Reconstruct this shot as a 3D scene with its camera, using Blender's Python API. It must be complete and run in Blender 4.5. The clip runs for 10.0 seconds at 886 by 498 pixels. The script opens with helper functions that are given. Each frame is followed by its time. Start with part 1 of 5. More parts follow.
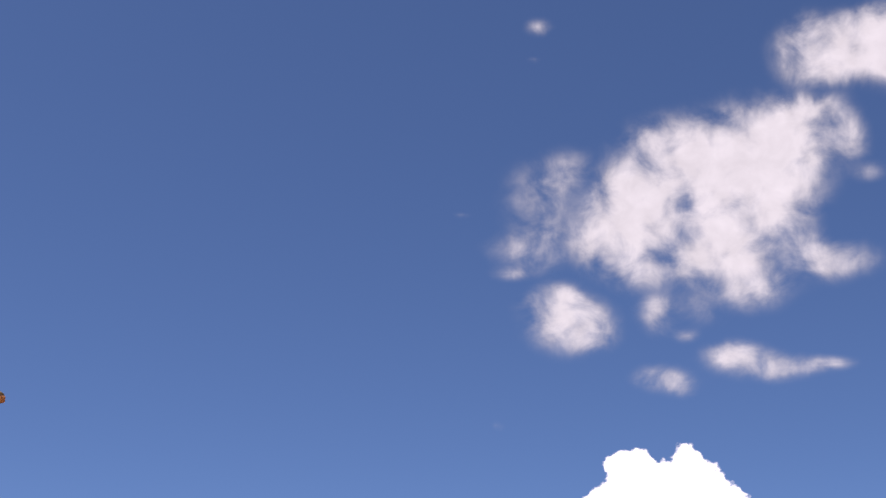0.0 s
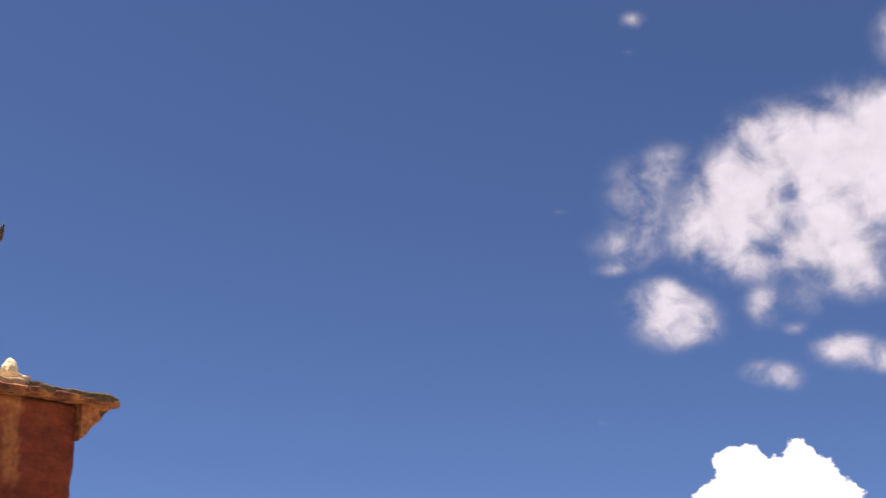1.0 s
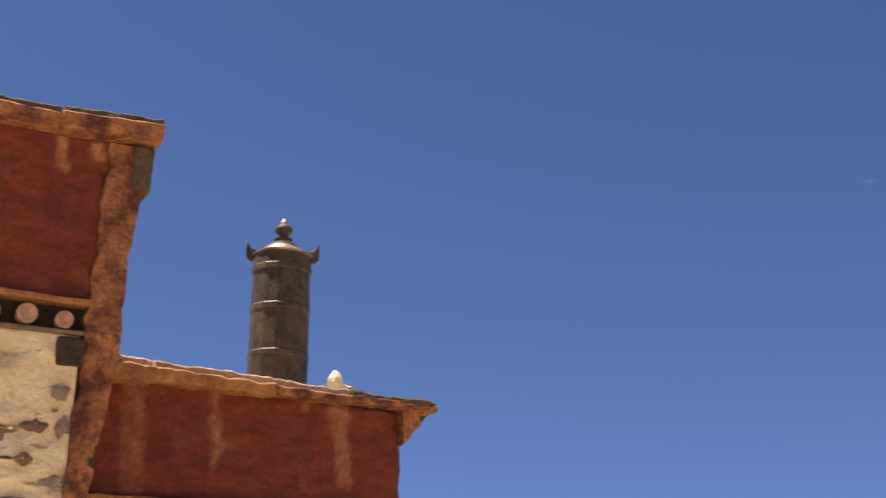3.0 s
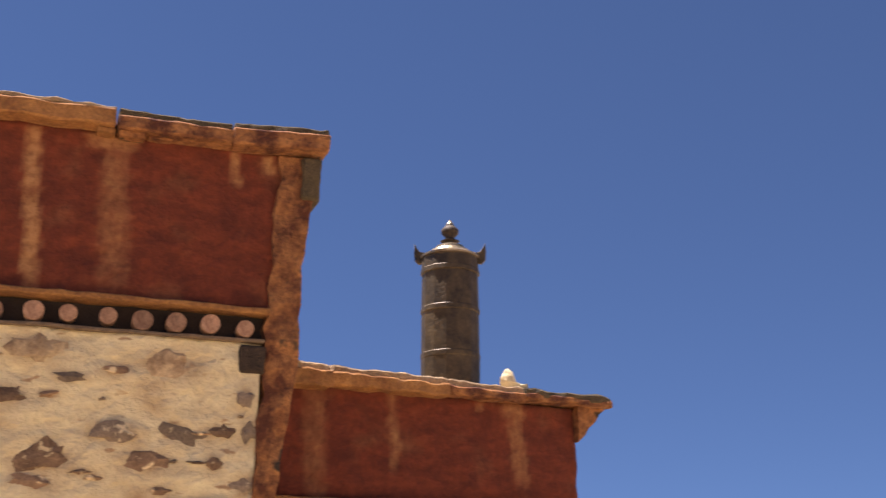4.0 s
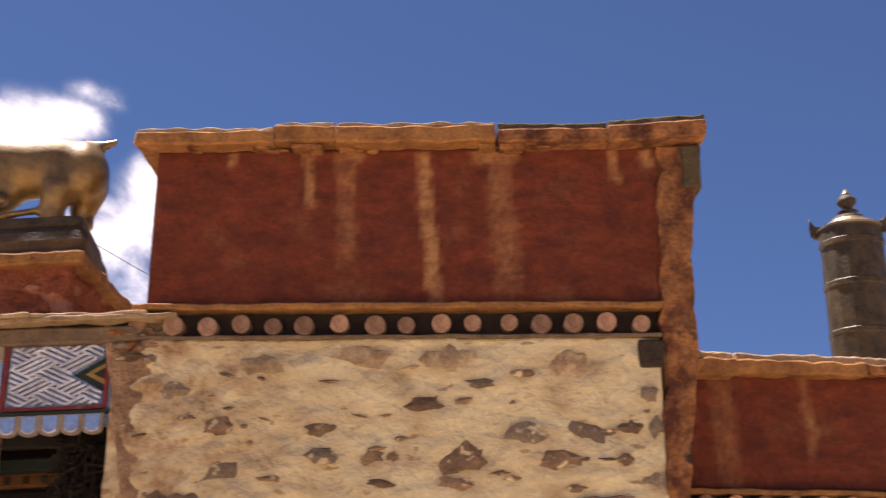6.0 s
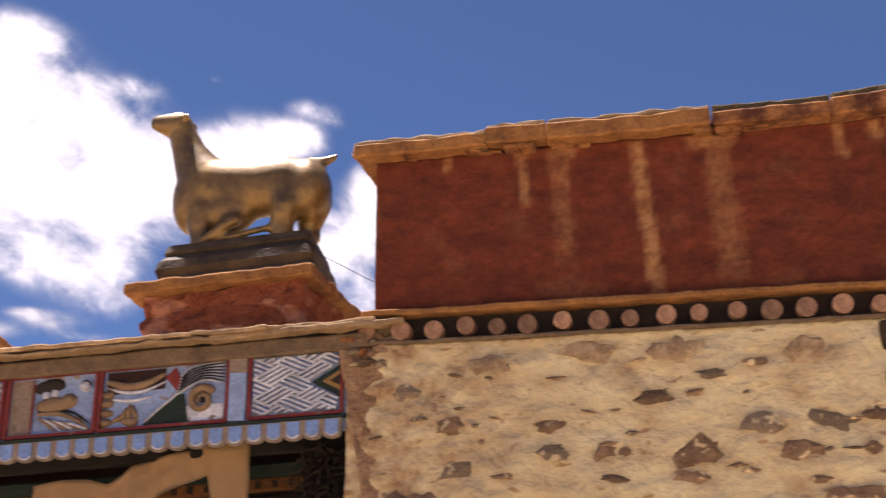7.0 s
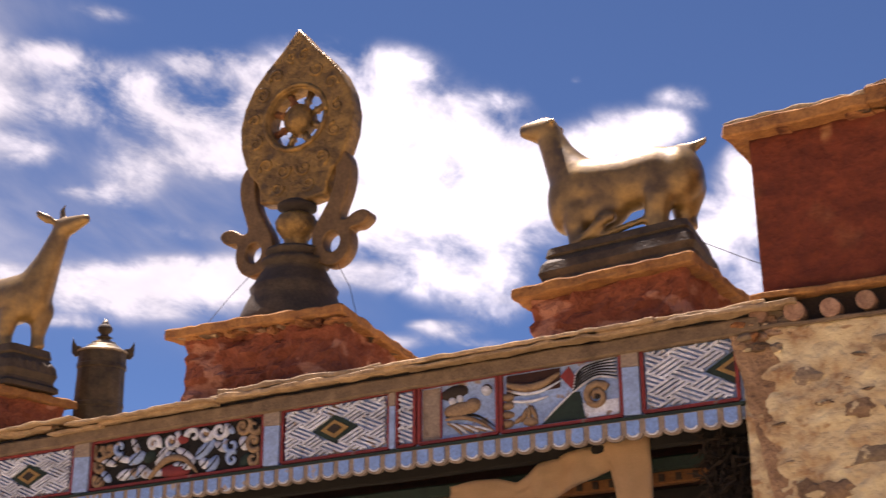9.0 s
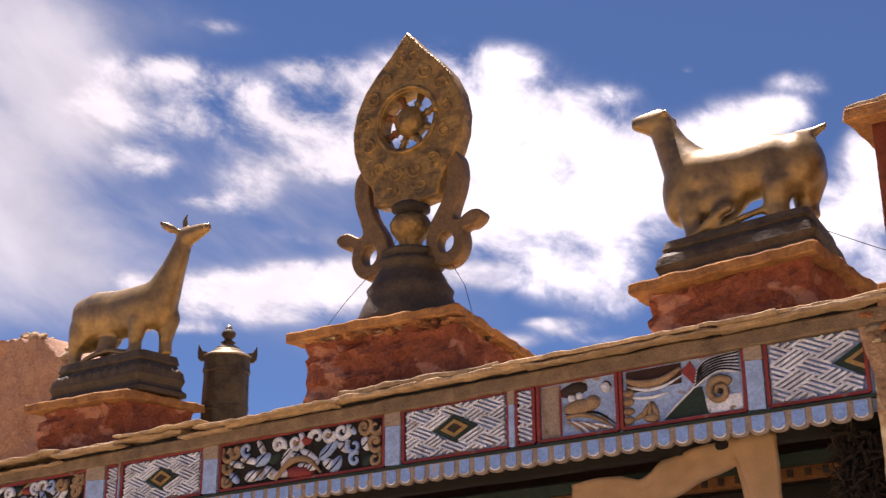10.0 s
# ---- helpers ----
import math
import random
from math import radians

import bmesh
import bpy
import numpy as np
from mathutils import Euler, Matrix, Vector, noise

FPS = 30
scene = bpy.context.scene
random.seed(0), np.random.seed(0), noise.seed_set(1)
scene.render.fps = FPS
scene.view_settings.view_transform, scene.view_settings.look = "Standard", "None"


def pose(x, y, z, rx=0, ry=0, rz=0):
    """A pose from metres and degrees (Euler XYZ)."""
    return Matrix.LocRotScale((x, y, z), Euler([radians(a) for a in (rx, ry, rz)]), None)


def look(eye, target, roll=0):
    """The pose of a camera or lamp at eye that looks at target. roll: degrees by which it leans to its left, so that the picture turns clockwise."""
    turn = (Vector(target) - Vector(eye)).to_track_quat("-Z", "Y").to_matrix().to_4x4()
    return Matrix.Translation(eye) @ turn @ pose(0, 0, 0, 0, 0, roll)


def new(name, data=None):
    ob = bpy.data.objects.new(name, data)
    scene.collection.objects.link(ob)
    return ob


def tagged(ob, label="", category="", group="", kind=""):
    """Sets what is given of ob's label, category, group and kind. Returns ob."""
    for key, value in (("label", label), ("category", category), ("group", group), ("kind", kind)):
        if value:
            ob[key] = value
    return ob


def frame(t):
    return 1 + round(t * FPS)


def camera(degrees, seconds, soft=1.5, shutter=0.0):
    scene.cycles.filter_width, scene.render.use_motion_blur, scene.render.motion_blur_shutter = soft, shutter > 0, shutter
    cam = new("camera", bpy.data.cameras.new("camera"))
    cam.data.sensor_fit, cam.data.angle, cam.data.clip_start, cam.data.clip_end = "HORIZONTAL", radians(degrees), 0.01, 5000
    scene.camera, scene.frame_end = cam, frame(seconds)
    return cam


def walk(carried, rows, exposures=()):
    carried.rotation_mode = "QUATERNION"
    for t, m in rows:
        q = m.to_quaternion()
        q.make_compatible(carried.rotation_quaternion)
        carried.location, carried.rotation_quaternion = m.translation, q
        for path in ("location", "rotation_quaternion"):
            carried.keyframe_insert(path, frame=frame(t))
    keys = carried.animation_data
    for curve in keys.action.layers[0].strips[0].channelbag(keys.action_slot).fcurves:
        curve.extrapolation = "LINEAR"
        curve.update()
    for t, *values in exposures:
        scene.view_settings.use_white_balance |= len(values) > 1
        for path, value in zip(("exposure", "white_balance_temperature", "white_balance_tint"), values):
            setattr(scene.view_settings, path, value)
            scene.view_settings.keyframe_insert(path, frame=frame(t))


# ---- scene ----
cam = camera(43.43, 10.0, soft=1.3, shutter=0.4)
EYE = (0.0, 0.0, 1.6)


def aim(yaw, pitch, roll):
    return pose(*EYE, 90 + pitch, 0, yaw) @ pose(0, 0, 0, 0, 0, roll)


# a level pan to the left from one standpoint
PAN = [(0.0, 0.0, 18.57, -0.22), (0.5, 2.22, 18.57, -0.23), (1.0, 5.37, 18.54, -0.17), (1.5, 8.80, 18.53, -0.17),
       (2.0, 13.12, 18.49, -0.15), (3.5, 25.72, 18.35, -0.10), (4.0, 30.40, 18.30, -0.14), (4.5, 35.12, 18.25, -0.16),
       (5.0, 40.63, 18.19, -0.15), (6.5, 56.82, 18.02, -0.17), (7.0, 62.95, 17.95, -0.22), (7.5, 68.44, 17.89, -0.23),
       (8.0, 73.94, 17.83, -0.26), (8.5, 78.53, 17.77, -0.26), (9.0, 83.20, 17.71, -0.26), (9.5, 87.12, 17.68, -0.23),
       (10.0, 89.36, 17.66, -0.17)]
walk(cam, [(t, aim(y, p, r)) for t, y, p, r in PAN], exposures=[(0.0, 1.2, 6500, 24), (10.0, 1.2, 6500, 24)])

# ---- world, sun ----
SUN_AZ, SUN_EL = 114.0, 72.0          # azimuth to the left of +y, elevation
world = bpy.data.worlds.new("sky")
scene.world = world
world.use_nodes = True
wn = world.node_tree.nodes
sky = wn.new("ShaderNodeTexSky")
sky.sky_type = "NISHITA"
sky.sun_disc = False
sky.sun_elevation = radians(SUN_EL)
sky.sun_rotation = radians(-SUN_AZ)
sky.altitude = 4500
sky.air_density = 1.25
sky.dust_density = 0.0
sky.ozone_density = 8.2
way, lift = wn.new("ShaderNodeTexCoord"), wn.new("ShaderNodeMapping")     # little haze near the horizon in the thin dry air
lift.inputs["Location"].default_value, lift.inputs["Scale"].default_value = (0, 0, 0.13), (1, 1, 0.87)
world.node_tree.links.new(way.outputs["Generated"], lift.inputs["Vector"])
world.node_tree.links.new(lift.outputs[0], sky.inputs["Vector"])
world.node_tree.links.new(sky.outputs[0], wn["Background"].inputs[0])
wn["Background"].inputs[1].default_value = 0.047

sun = new("sun", bpy.data.lights.new("sun", "SUN"))
sun.data.energy = 5.0
sun.data.angle = radians(0.53)
sun.data.color = (1.0, 0.95, 0.88)
ca, sa = math.cos(radians(SUN_AZ)), math.sin(radians(SUN_AZ))
ce, se = math.cos(radians(SUN_EL)), math.sin(radians(SUN_EL))
sun.matrix_world = look((-sa * ce * 50, ca * ce * 50, se * 50), (0, 0, 0))


# ---- materials ----
def material(name, base, dark, rough=0.9, metal=0.0, scale=6.0, fine=60.0, bump=0.4, stain=None, rand=0.0, contrast=1.0, bump_dist=0.01,
             spots=None, stretch=1.0, coat=0.0, speckle=0.55):
    """Two colours mixed by a broad noise, fine grain, relief; stain: the colour of the mesh's own stain attribute."""
    m = bpy.data.materials.new(name)
    m.use_nodes = True
    n, l = m.node_tree.nodes, m.node_tree.links
    bsdf = n["Principled BSDF"]
    co = n.new("ShaderNodeTexCoord")
    big = n.new("ShaderNodeTexNoise")
    big.inputs["Scale"].default_value, big.inputs["Detail"].default_value, big.inputs["Roughness"].default_value = scale, 6, 0.65
    tiny = n.new("ShaderNodeTexNoise")
    tiny.inputs["Scale"].default_value, tiny.inputs["Detail"].default_value = fine, 4
    mp = n.new("ShaderNodeMapping")
    mp.inputs["Scale"].default_value = (1, 1, stretch)
    l.new(co.outputs["Object"], mp.inputs["Vector"])
    l.new(mp.outputs[0], big.inputs["Vector"])
    l.new(co.outputs["Object"], tiny.inputs["Vector"])
    ramp = n.new("ShaderNodeValToRGB")
    ramp.color_ramp.elements[0].position, ramp.color_ramp.elements[1].position = 0.5 - 0.2 / contrast, 0.5 + 0.2 / contrast
    ramp.color_ramp.elements[0].color, ramp.color_ramp.elements[1].color = (*dark, 1), (*base, 1)
    l.new(big.outputs["Fac"], ramp.inputs[0])
    grain = n.new("ShaderNodeMix")
    grain.data_type, grain.blend_type = "RGBA", "MULTIPLY"
    grain.inputs[0].default_value = speckle
    l.new(ramp.outputs[0], grain.inputs[6])
    gr = n.new("ShaderNodeMapRange")
    gr.inputs["From Min"].default_value, gr.inputs["From Max"].default_value = 0.3, 0.7
    gr.inputs["To Min"].default_value, gr.inputs["To Max"].default_value = 0.55, 1.25
    l.new(tiny.outputs["Fac"], gr.inputs["Value"])
    l.new(gr.outputs[0], grain.inputs[7])
    out = grain.outputs[2]
    if spots:
        colour, size, amount = spots
        sp = n.new("ShaderNodeTexNoise")
        sp.inputs["Scale"].default_value, sp.inputs["Detail"].default_value = size, 3
        l.new(mp.outputs[0], sp.inputs["Vector"])
        sr = n.new("ShaderNodeMapRange")
        sr.inputs["From Min"].default_value, sr.inputs["From Max"].default_value = 0.72 - amount, 0.78 - amount
        l.new(sp.outputs["Fac"], sr.inputs["Value"])
        mx = n.new("ShaderNodeMix")
        mx.data_type = "RGBA"
        l.new(sr.outputs[0], mx.inputs[0])
        l.new(out, mx.inputs[6])
        mx.inputs[7].default_value = (*colour, 1)
        out = mx.outputs[2]
    if stain:
        at = n.new("ShaderNodeAttribute")
        at.attribute_name = "stain"
        mul = n.new("ShaderNodeMath")
        mul.operation = "MULTIPLY"
        mul.use_clamp = True
        l.new(at.outputs["Fac"], mul.inputs[0])
        l.new(gr.outputs[0], mul.inputs[1])
        mx = n.new("ShaderNodeMix")
        mx.data_type = "RGBA"
        l.new(mul.outputs[0], mx.inputs[0])
        l.new(out, mx.inputs[6])
        mx.inputs[7].default_value = (*stain, 1)
        out = mx.outputs[2]
    if rand:
        ob = n.new("ShaderNodeObjectInfo")
        rr = n.new("ShaderNodeMapRange")
        rr.inputs["To Min"].default_value, rr.inputs["To Max"].default_value = 1 - rand, 1 + rand
        l.new(ob.outputs["Random"], rr.inputs["Value"])
        mx = n.new("ShaderNodeMix")
        mx.data_type, mx.blend_type = "RGBA", "MULTIPLY"
        mx.inputs[0].default_value = 1
        l.new(out, mx.inputs[6])
        l.new(rr.outputs[0], mx.inputs[7])
        out = mx.outputs[2]
    l.new(out, bsdf.inputs["Base Color"])
    bsdf.inputs["Roughness"].default_value, bsdf.inputs["Metallic"].default_value = rough, metal
    bsdf.inputs["Coat Weight"].default_value, bsdf.inputs["Coat Roughness"].default_value = coat, 0.4
    if bump:
        add = n.new("ShaderNodeMath")
        add.operation = "ADD"
        l.new(big.outputs["Fac"], add.inputs[0])
        l.new(tiny.outputs["Fac"], add.inputs[1])
        bp = n.new("ShaderNodeBump")
        bp.inputs["Strength"].default_value, bp.inputs["Distance"].default_value = bump, bump_dist
        l.new(add.outputs[0], bp.inputs["Height"])
        l.new(bp.outputs[0], bsdf.inputs["Normal"])
    return m


RED = material("red_plaster", (0.205, 0.043, 0.0145), (0.105, 0.021, 0.0085), 0.95, scale=4.5, fine=26, bump=0.8, stain=(0.44, 0.215, 0.080), contrast=1.2, stretch=1.8, speckle=0.4, bump_dist=0.015)
# worn plaster; its pale spots paint in sunlit patches on the relief
RED_ROUGH = material("red_plaster_worn_sunlit_spots", (0.36, 0.112, 0.050), (0.20, 0.050, 0.024), 0.95, scale=6, fine=40, bump=0.9, spots=((0.47, 0.21, 0.125), 3.2, 0.17), bump_dist=0.03, stretch=1.8)
CREAM = material("cream_daub", (0.84, 0.735, 0.44), (0.70, 0.56, 0.31), 0.95, scale=2.6, fine=26, bump=0.8, stain=(0.36, 0.21, 0.10), stretch=2.6, contrast=1.3,
                 spots=((0.47, 0.30, 0.15), 6.0, 0.085), bump_dist=0.025, speckle=0.22)
CLAY = material("orange_clay", (0.46, 0.215, 0.060), (0.24, 0.10, 0.032), 0.92, scale=7, fine=50, bump=0.8, rand=0.15, contrast=1.3, bump_dist=0.015)
RUST = material("rusty_mud", (0.43, 0.185, 0.06), (0.115, 0.036, 0.015), 0.95, scale=5, fine=34, bump=0.9, bump_dist=0.025, contrast=1.9, spots=((0.06, 0.04, 0.022), 5.0, 0.10))
# orange beam paint, darkened to carry the shade inside the porch
OCHRE = material("shaded_orange_paint", (0.24, 0.105, 0.03), (0.10, 0.04, 0.014), 0.9, scale=9, fine=60)
# near black: painted shade under the porch, black paint in the carvings
SHADEBLACK = material("shade_and_black_paint", (0.013, 0.0105, 0.008), (0.006, 0.005, 0.0045), 0.95, scale=7, fine=60)
# red darkened to stand for porch shade; also a carved panel's ground
OXBLOOD = material("oxblood_shade_and_ground", (0.055, 0.020, 0.014), (0.022, 0.011, 0.009), 0.9, scale=9, fine=60)
SLATE = material("brown_slate", (0.56, 0.385, 0.21), (0.27, 0.175, 0.09), 0.9, scale=7, fine=50, bump=0.9, rand=0.2, bump_dist=0.015)
DARKSTONE = material("sooty_stone", (0.085, 0.055, 0.032), (0.035, 0.024, 0.015), 0.95, scale=9, fine=60, bump=0.9, bump_dist=0.02)
MOSS = material("mossy_earth", (0.15, 0.105, 0.05), (0.06, 0.047, 0.024), 0.95, scale=9, fine=60, bump=0.9, bump_dist=0.02)
BROWNDAUB = material("brown_rubble_daub", (0.46, 0.29, 0.16), (0.24, 0.14, 0.075), 0.95, scale=5, fine=34, bump=0.9, contrast=1.5, bump_dist=0.03)
STONE = material("brown_stone", (0.33, 0.21, 0.115), (0.15, 0.088, 0.048), 0.9, scale=9, fine=60, bump=0.7, rand=0.4, spots=((0.70, 0.55, 0.30), 13.0, 0.13))
PALESTONE = material("daubed_stone", (0.58, 0.43, 0.24), (0.32, 0.21, 0.11), 0.9, scale=9, fine=50, bump=0.7, rand=0.15, contrast=1.5)
GREYSTONE = material("grey_stone", (0.34, 0.25, 0.155), (0.18, 0.13, 0.085), 0.9, scale=9, fine=60, bump=0.7, rand=0.3, spots=((0.70, 0.56, 0.32), 13.0, 0.13))
# dark timber details, and painted shade at the back of the log recesses
DARKWOOD = material("dark_timber_and_shade", (0.045, 0.030, 0.020), (0.022, 0.016, 0.012), 0.9, scale=9, fine=70)
WOOD = material("weathered_timber", (0.25, 0.17, 0.095), (0.11, 0.074, 0.043), 0.85, scale=7, fine=70, bump=0.6)
LOG = material("log_end", (0.50, 0.30, 0.18), (0.24, 0.125, 0.075), 0.9, scale=12, fine=60, bump=0.6, rand=0.45)
GOLD = material("weathered_gilt_copper", (0.40, 0.24, 0.066), (0.13, 0.078, 0.030), 0.40, metal=0.45, scale=3.2, fine=22, bump=0.25,
                spots=((0.14, 0.09, 0.04), 4.0, 0.08), coat=0.35, speckle=0.4, contrast=1.15)
GOLDWHEEL = material("embossed_gilt_copper", (0.38, 0.22, 0.058), (0.14, 0.082, 0.028), 0.5, metal=0.45, scale=8, fine=22, bump=0.55, contrast=1.6, bump_dist=0.03,
                     spots=((0.13, 0.083, 0.036), 5.0, 0.10), speckle=0.4)
BRONZE = material("dark_bronze", (0.12, 0.082, 0.042), (0.045, 0.031, 0.018), 0.68, metal=0.25, scale=7, fine=40, bump=0.6)
SCROLL = material("brown_bronze", (0.29, 0.165, 0.062), (0.14, 0.082, 0.034), 0.5, metal=0.5, scale=7, fine=40, bump=0.5)
MUD = material("tan_mud", (0.50, 0.29, 0.17), (0.34, 0.17, 0.10), 0.95, scale=5, fine=35, bump=0.9, bump_dist=0.02)
BANNER = material("old_brass", (0.125, 0.088, 0.042), (0.05, 0.036, 0.021), 0.55, metal=0.4, scale=6, fine=40, bump=0.4, contrast=1.5)
BRIGHTBRASS = material("bright_brass", (0.55, 0.44, 0.28), (0.32, 0.24, 0.14), 0.35, metal=0.7, scale=9, fine=40, bump=0.2)
BLUE = material("powder_blue_paint", (0.34, 0.47, 0.74), (0.24, 0.33, 0.53), 0.85, scale=7, fine=50, bump=0.4, contrast=1.4, spots=((0.30, 0.21, 0.14), 7.0, 0.11))
SKYBLUE = material("worn_blue_paint", (0.24, 0.40, 0.76), (0.19, 0.30, 0.56), 0.85, scale=9, fine=50, bump=0.4, spots=((0.40, 0.32, 0.25), 9.0, 0.08))
WHITE = material("chalky_white_paint", (0.78, 0.81, 0.88), (0.38, 0.40, 0.46), 0.85, scale=6, fine=60, bump=0.4, contrast=1.5, spots=((0.28, 0.20, 0.14), 10.0, 0.08))
CRIMSON = material("crimson_paint", (0.27, 0.034, 0.032), (0.15, 0.024, 0.022), 0.8, scale=10, fine=60, bump=0.3, spots=((0.20, 0.14, 0.11), 9.0, 0.04))
GREEN = material("dark_green_paint", (0.012, 0.034, 0.022), (0.008, 0.016, 0.012), 0.8, scale=10, fine=60, bump=0.3)
YELLOW = material("ochre_paint", (0.38, 0.235, 0.07), (0.22, 0.13, 0.045), 0.8, scale=10, fine=60, bump=0.3)
TAN = material("tan_carved_wood", (0.36, 0.24, 0.13), (0.18, 0.11, 0.06), 0.85, scale=12, fine=60, bump=0.6)
GREYWOOD = material("greyed_timber_paint", (0.37, 0.29, 0.215), (0.21, 0.155, 0.11), 0.85, scale=9, fine=60, bump=0.5, spots=((0.16, 0.11, 0.08), 11.0, 0.07))
CLOTH = material("cream_canvas", (0.78, 0.54, 0.29), (0.66, 0.43, 0.22), 0.95, scale=3, fine=120, bump=0.2, speckle=0.15)
EARTH = material("dry_earth", (0.43, 0.325, 0.20), (0.34, 0.25, 0.15), 0.95, scale=1.2, fine=30, bump=0.5)
WIRE = material("steel_wire", (0.10, 0.10, 0.10), (0.06, 0.06, 0.06), 0.5, metal=0.8)
THATCH = material("dark_straw", (0.034, 0.020, 0.010), (0.008, 0.006, 0.004), 0.95, scale=20, fine=90)


# ---- building helpers ----
WING = pose(-4.461, 5.1765, 0, 0, 0, 50.3)     # x to the right along the wall, y into the building, z up
PORCH = pose(-6.542, 2.670, 0, 0, 0, 59.0)
LOW = pose(-3.4595, 8.517, 0, 0, 0, 60.7)
BASE = {}


def fbm(x, y, z, octaves=4):
    return noise.fractal(Vector((x, y, z)), 1.0, 2.0, octaves)


def thing(name, where, at, label, category, group="", kind=""):
    """An Empty at the thing's base; its parts are given in the coordinates of the wall's own frame."""
    ob = new(name)
    ob.empty_display_size = 0.1
    ob.matrix_world = where @ Matrix.Translation(at)
    BASE[ob.name] = Vector(at)
    return tagged(ob, label, category, group, kind)


def finish(name, bm, mat, smooth):
    bmesh.ops.recalc_face_normals(bm, faces=bm.faces)
    me = bpy.data.meshes.new(name)
    if smooth:
        for f in bm.faces:
            f.smooth = True
    bm.to_mesh(me)
    bm.free()
    for m in (mat if isinstance(mat, (list, tuple)) else [mat]):
        me.materials.append(m)
    return me


def part(name, bm, mat, parent, label="", smooth=False):
    top = parent if parent.name in BASE else parent.parent
    bm.transform(Matrix.Translation(-BASE[top.name]))
    ob = new(name, finish(name, bm, mat, smooth))
    ob.parent = parent
    return tagged(ob, label)


def setting(name, bm, mat, where, label, category, smooth=False):
    ob = new(name, finish(name, bm, mat, smooth))
    ob.matrix_world = where
    BASE[ob.name] = Vector((0, 0, 0))
    return tagged(ob, label, category, "", "structure")


def box(bm, x0, x1, y0, y1, z0, z1, bevel=0.0):
    vs = [bm.verts.new((x, y, z)) for z in (z0, z1) for y in (y0, y1) for x in (x0, x1)]
    fs = [bm.faces.new([vs[i] for i in q]) for q in ((0, 2, 3, 1), (4, 5, 7, 6), (0, 1, 5, 4), (2, 6, 7, 3), (0, 4, 6, 2), (1, 3, 7, 5))]
    if bevel:
        es = list({e for f in fs for e in f.edges})
        bmesh.ops.bevel(bm, geom=es, offset=bevel, segments=2, affect="EDGES", profile=0.6)
    return vs


def slab(x0, x1, y0, y1, z0, z1, cell=0.08, amp=0.012, freq=6.0, seed=0.0, slope=0.0, droop=0.0):
    """An uneven slab of stone, clay or timber, with worn, wandering edges."""
    bm = bmesh.new()
    box(bm, x0, x1, y0, y1, z0, z1)
    for axis, lo, hi in ((0, x0, x1), (1, y0, y1), (2, z0, z1)):
        n = max(1, min(60, int(round((hi - lo) / cell))))
        for k in range(1, n):
            c, nn = [0, 0, 0], [0, 0, 0]
            c[axis], nn[axis] = lo + (hi - lo) * k / n, 1
            bmesh.ops.bisect_plane(bm, geom=bm.verts[:] + bm.edges[:] + bm.faces[:], plane_co=c, plane_no=nn)
    bmesh.ops.bevel(bm, geom=[e for e in bm.edges if len(e.link_faces) == 2 and e.calc_face_angle(0) > 1], offset=min(0.012, (z1 - z0) * 0.2),
                    segments=1, affect="EDGES")
    for v in bm.verts:
        p = v.co * freq
        v.co += Vector((fbm(p.x + seed, p.y, p.z), fbm(p.x, p.y + seed + 31, p.z), fbm(p.x, p.y, p.z + seed + 57))) * amp
        v.co.z += slope * v.co.x + droop * max(0.0, (v.co.x - x0) / (x1 - x0)) ** 2
    return bm


def grid_wall(x0, x1, z0, z1, cell, shape, stain=None, thick=0.5):
    """A wall with an uneven front at y = shape(x, z), plain sides, top and back; stain(x, z) fills the mesh's stain attribute."""
    nx, nz = max(2, int((x1 - x0) / cell)), max(2, int((z1 - z0) / cell))
    bm = bmesh.new()
    layer = bm.verts.layers.float.new("stain")
    rows = []
    for j in range(nz + 1):
        row = []
        for i in range(nx + 1):
            x, z = x0 + (x1 - x0) * i / nx, z0 + (z1 - z0) * j / nz
            v = bm.verts.new((x, shape(x, z), z))
            if stain:
                v[layer] = stain(x, z)
            row.append(v)
        rows.append(row)
    for j in range(nz):
        for i in range(nx):
            bm.faces.new((rows[j][i], rows[j][i + 1], rows[j + 1][i + 1], rows[j + 1][i]))
    rim = rows[0] + [r[-1] for r in rows[1:]] + rows[-1][-2::-1] + [r[0] for r in rows[-2:0:-1]]
    back = [bm.verts.new((v.co.x, thick, v.co.z)) for v in rim]
    for k in range(len(rim)):
        bm.faces.new((rim[k], back[k], back[(k + 1) % len(rim)], rim[(k + 1) % len(rim)]))
    bm.faces.new(back)
    return bm


def lathe(bm, profile, cx, cy, segs=32):
    rings = []
    for r, z in profile:
        rings.append([bm.verts.new((cx + r * math.cos(2 * math.pi * k / segs), cy + r * math.sin(2 * math.pi * k / segs), z)) for k in range(segs)])
    for a, b in zip(rings, rings[1:]):
        for k in range(segs):
            bm.faces.new((a[k], a[(k + 1) % segs], b[(k + 1) % segs], b[k]))
    bm.faces.new(rings[0])
    bm.faces.new(rings[-1])
    return bm


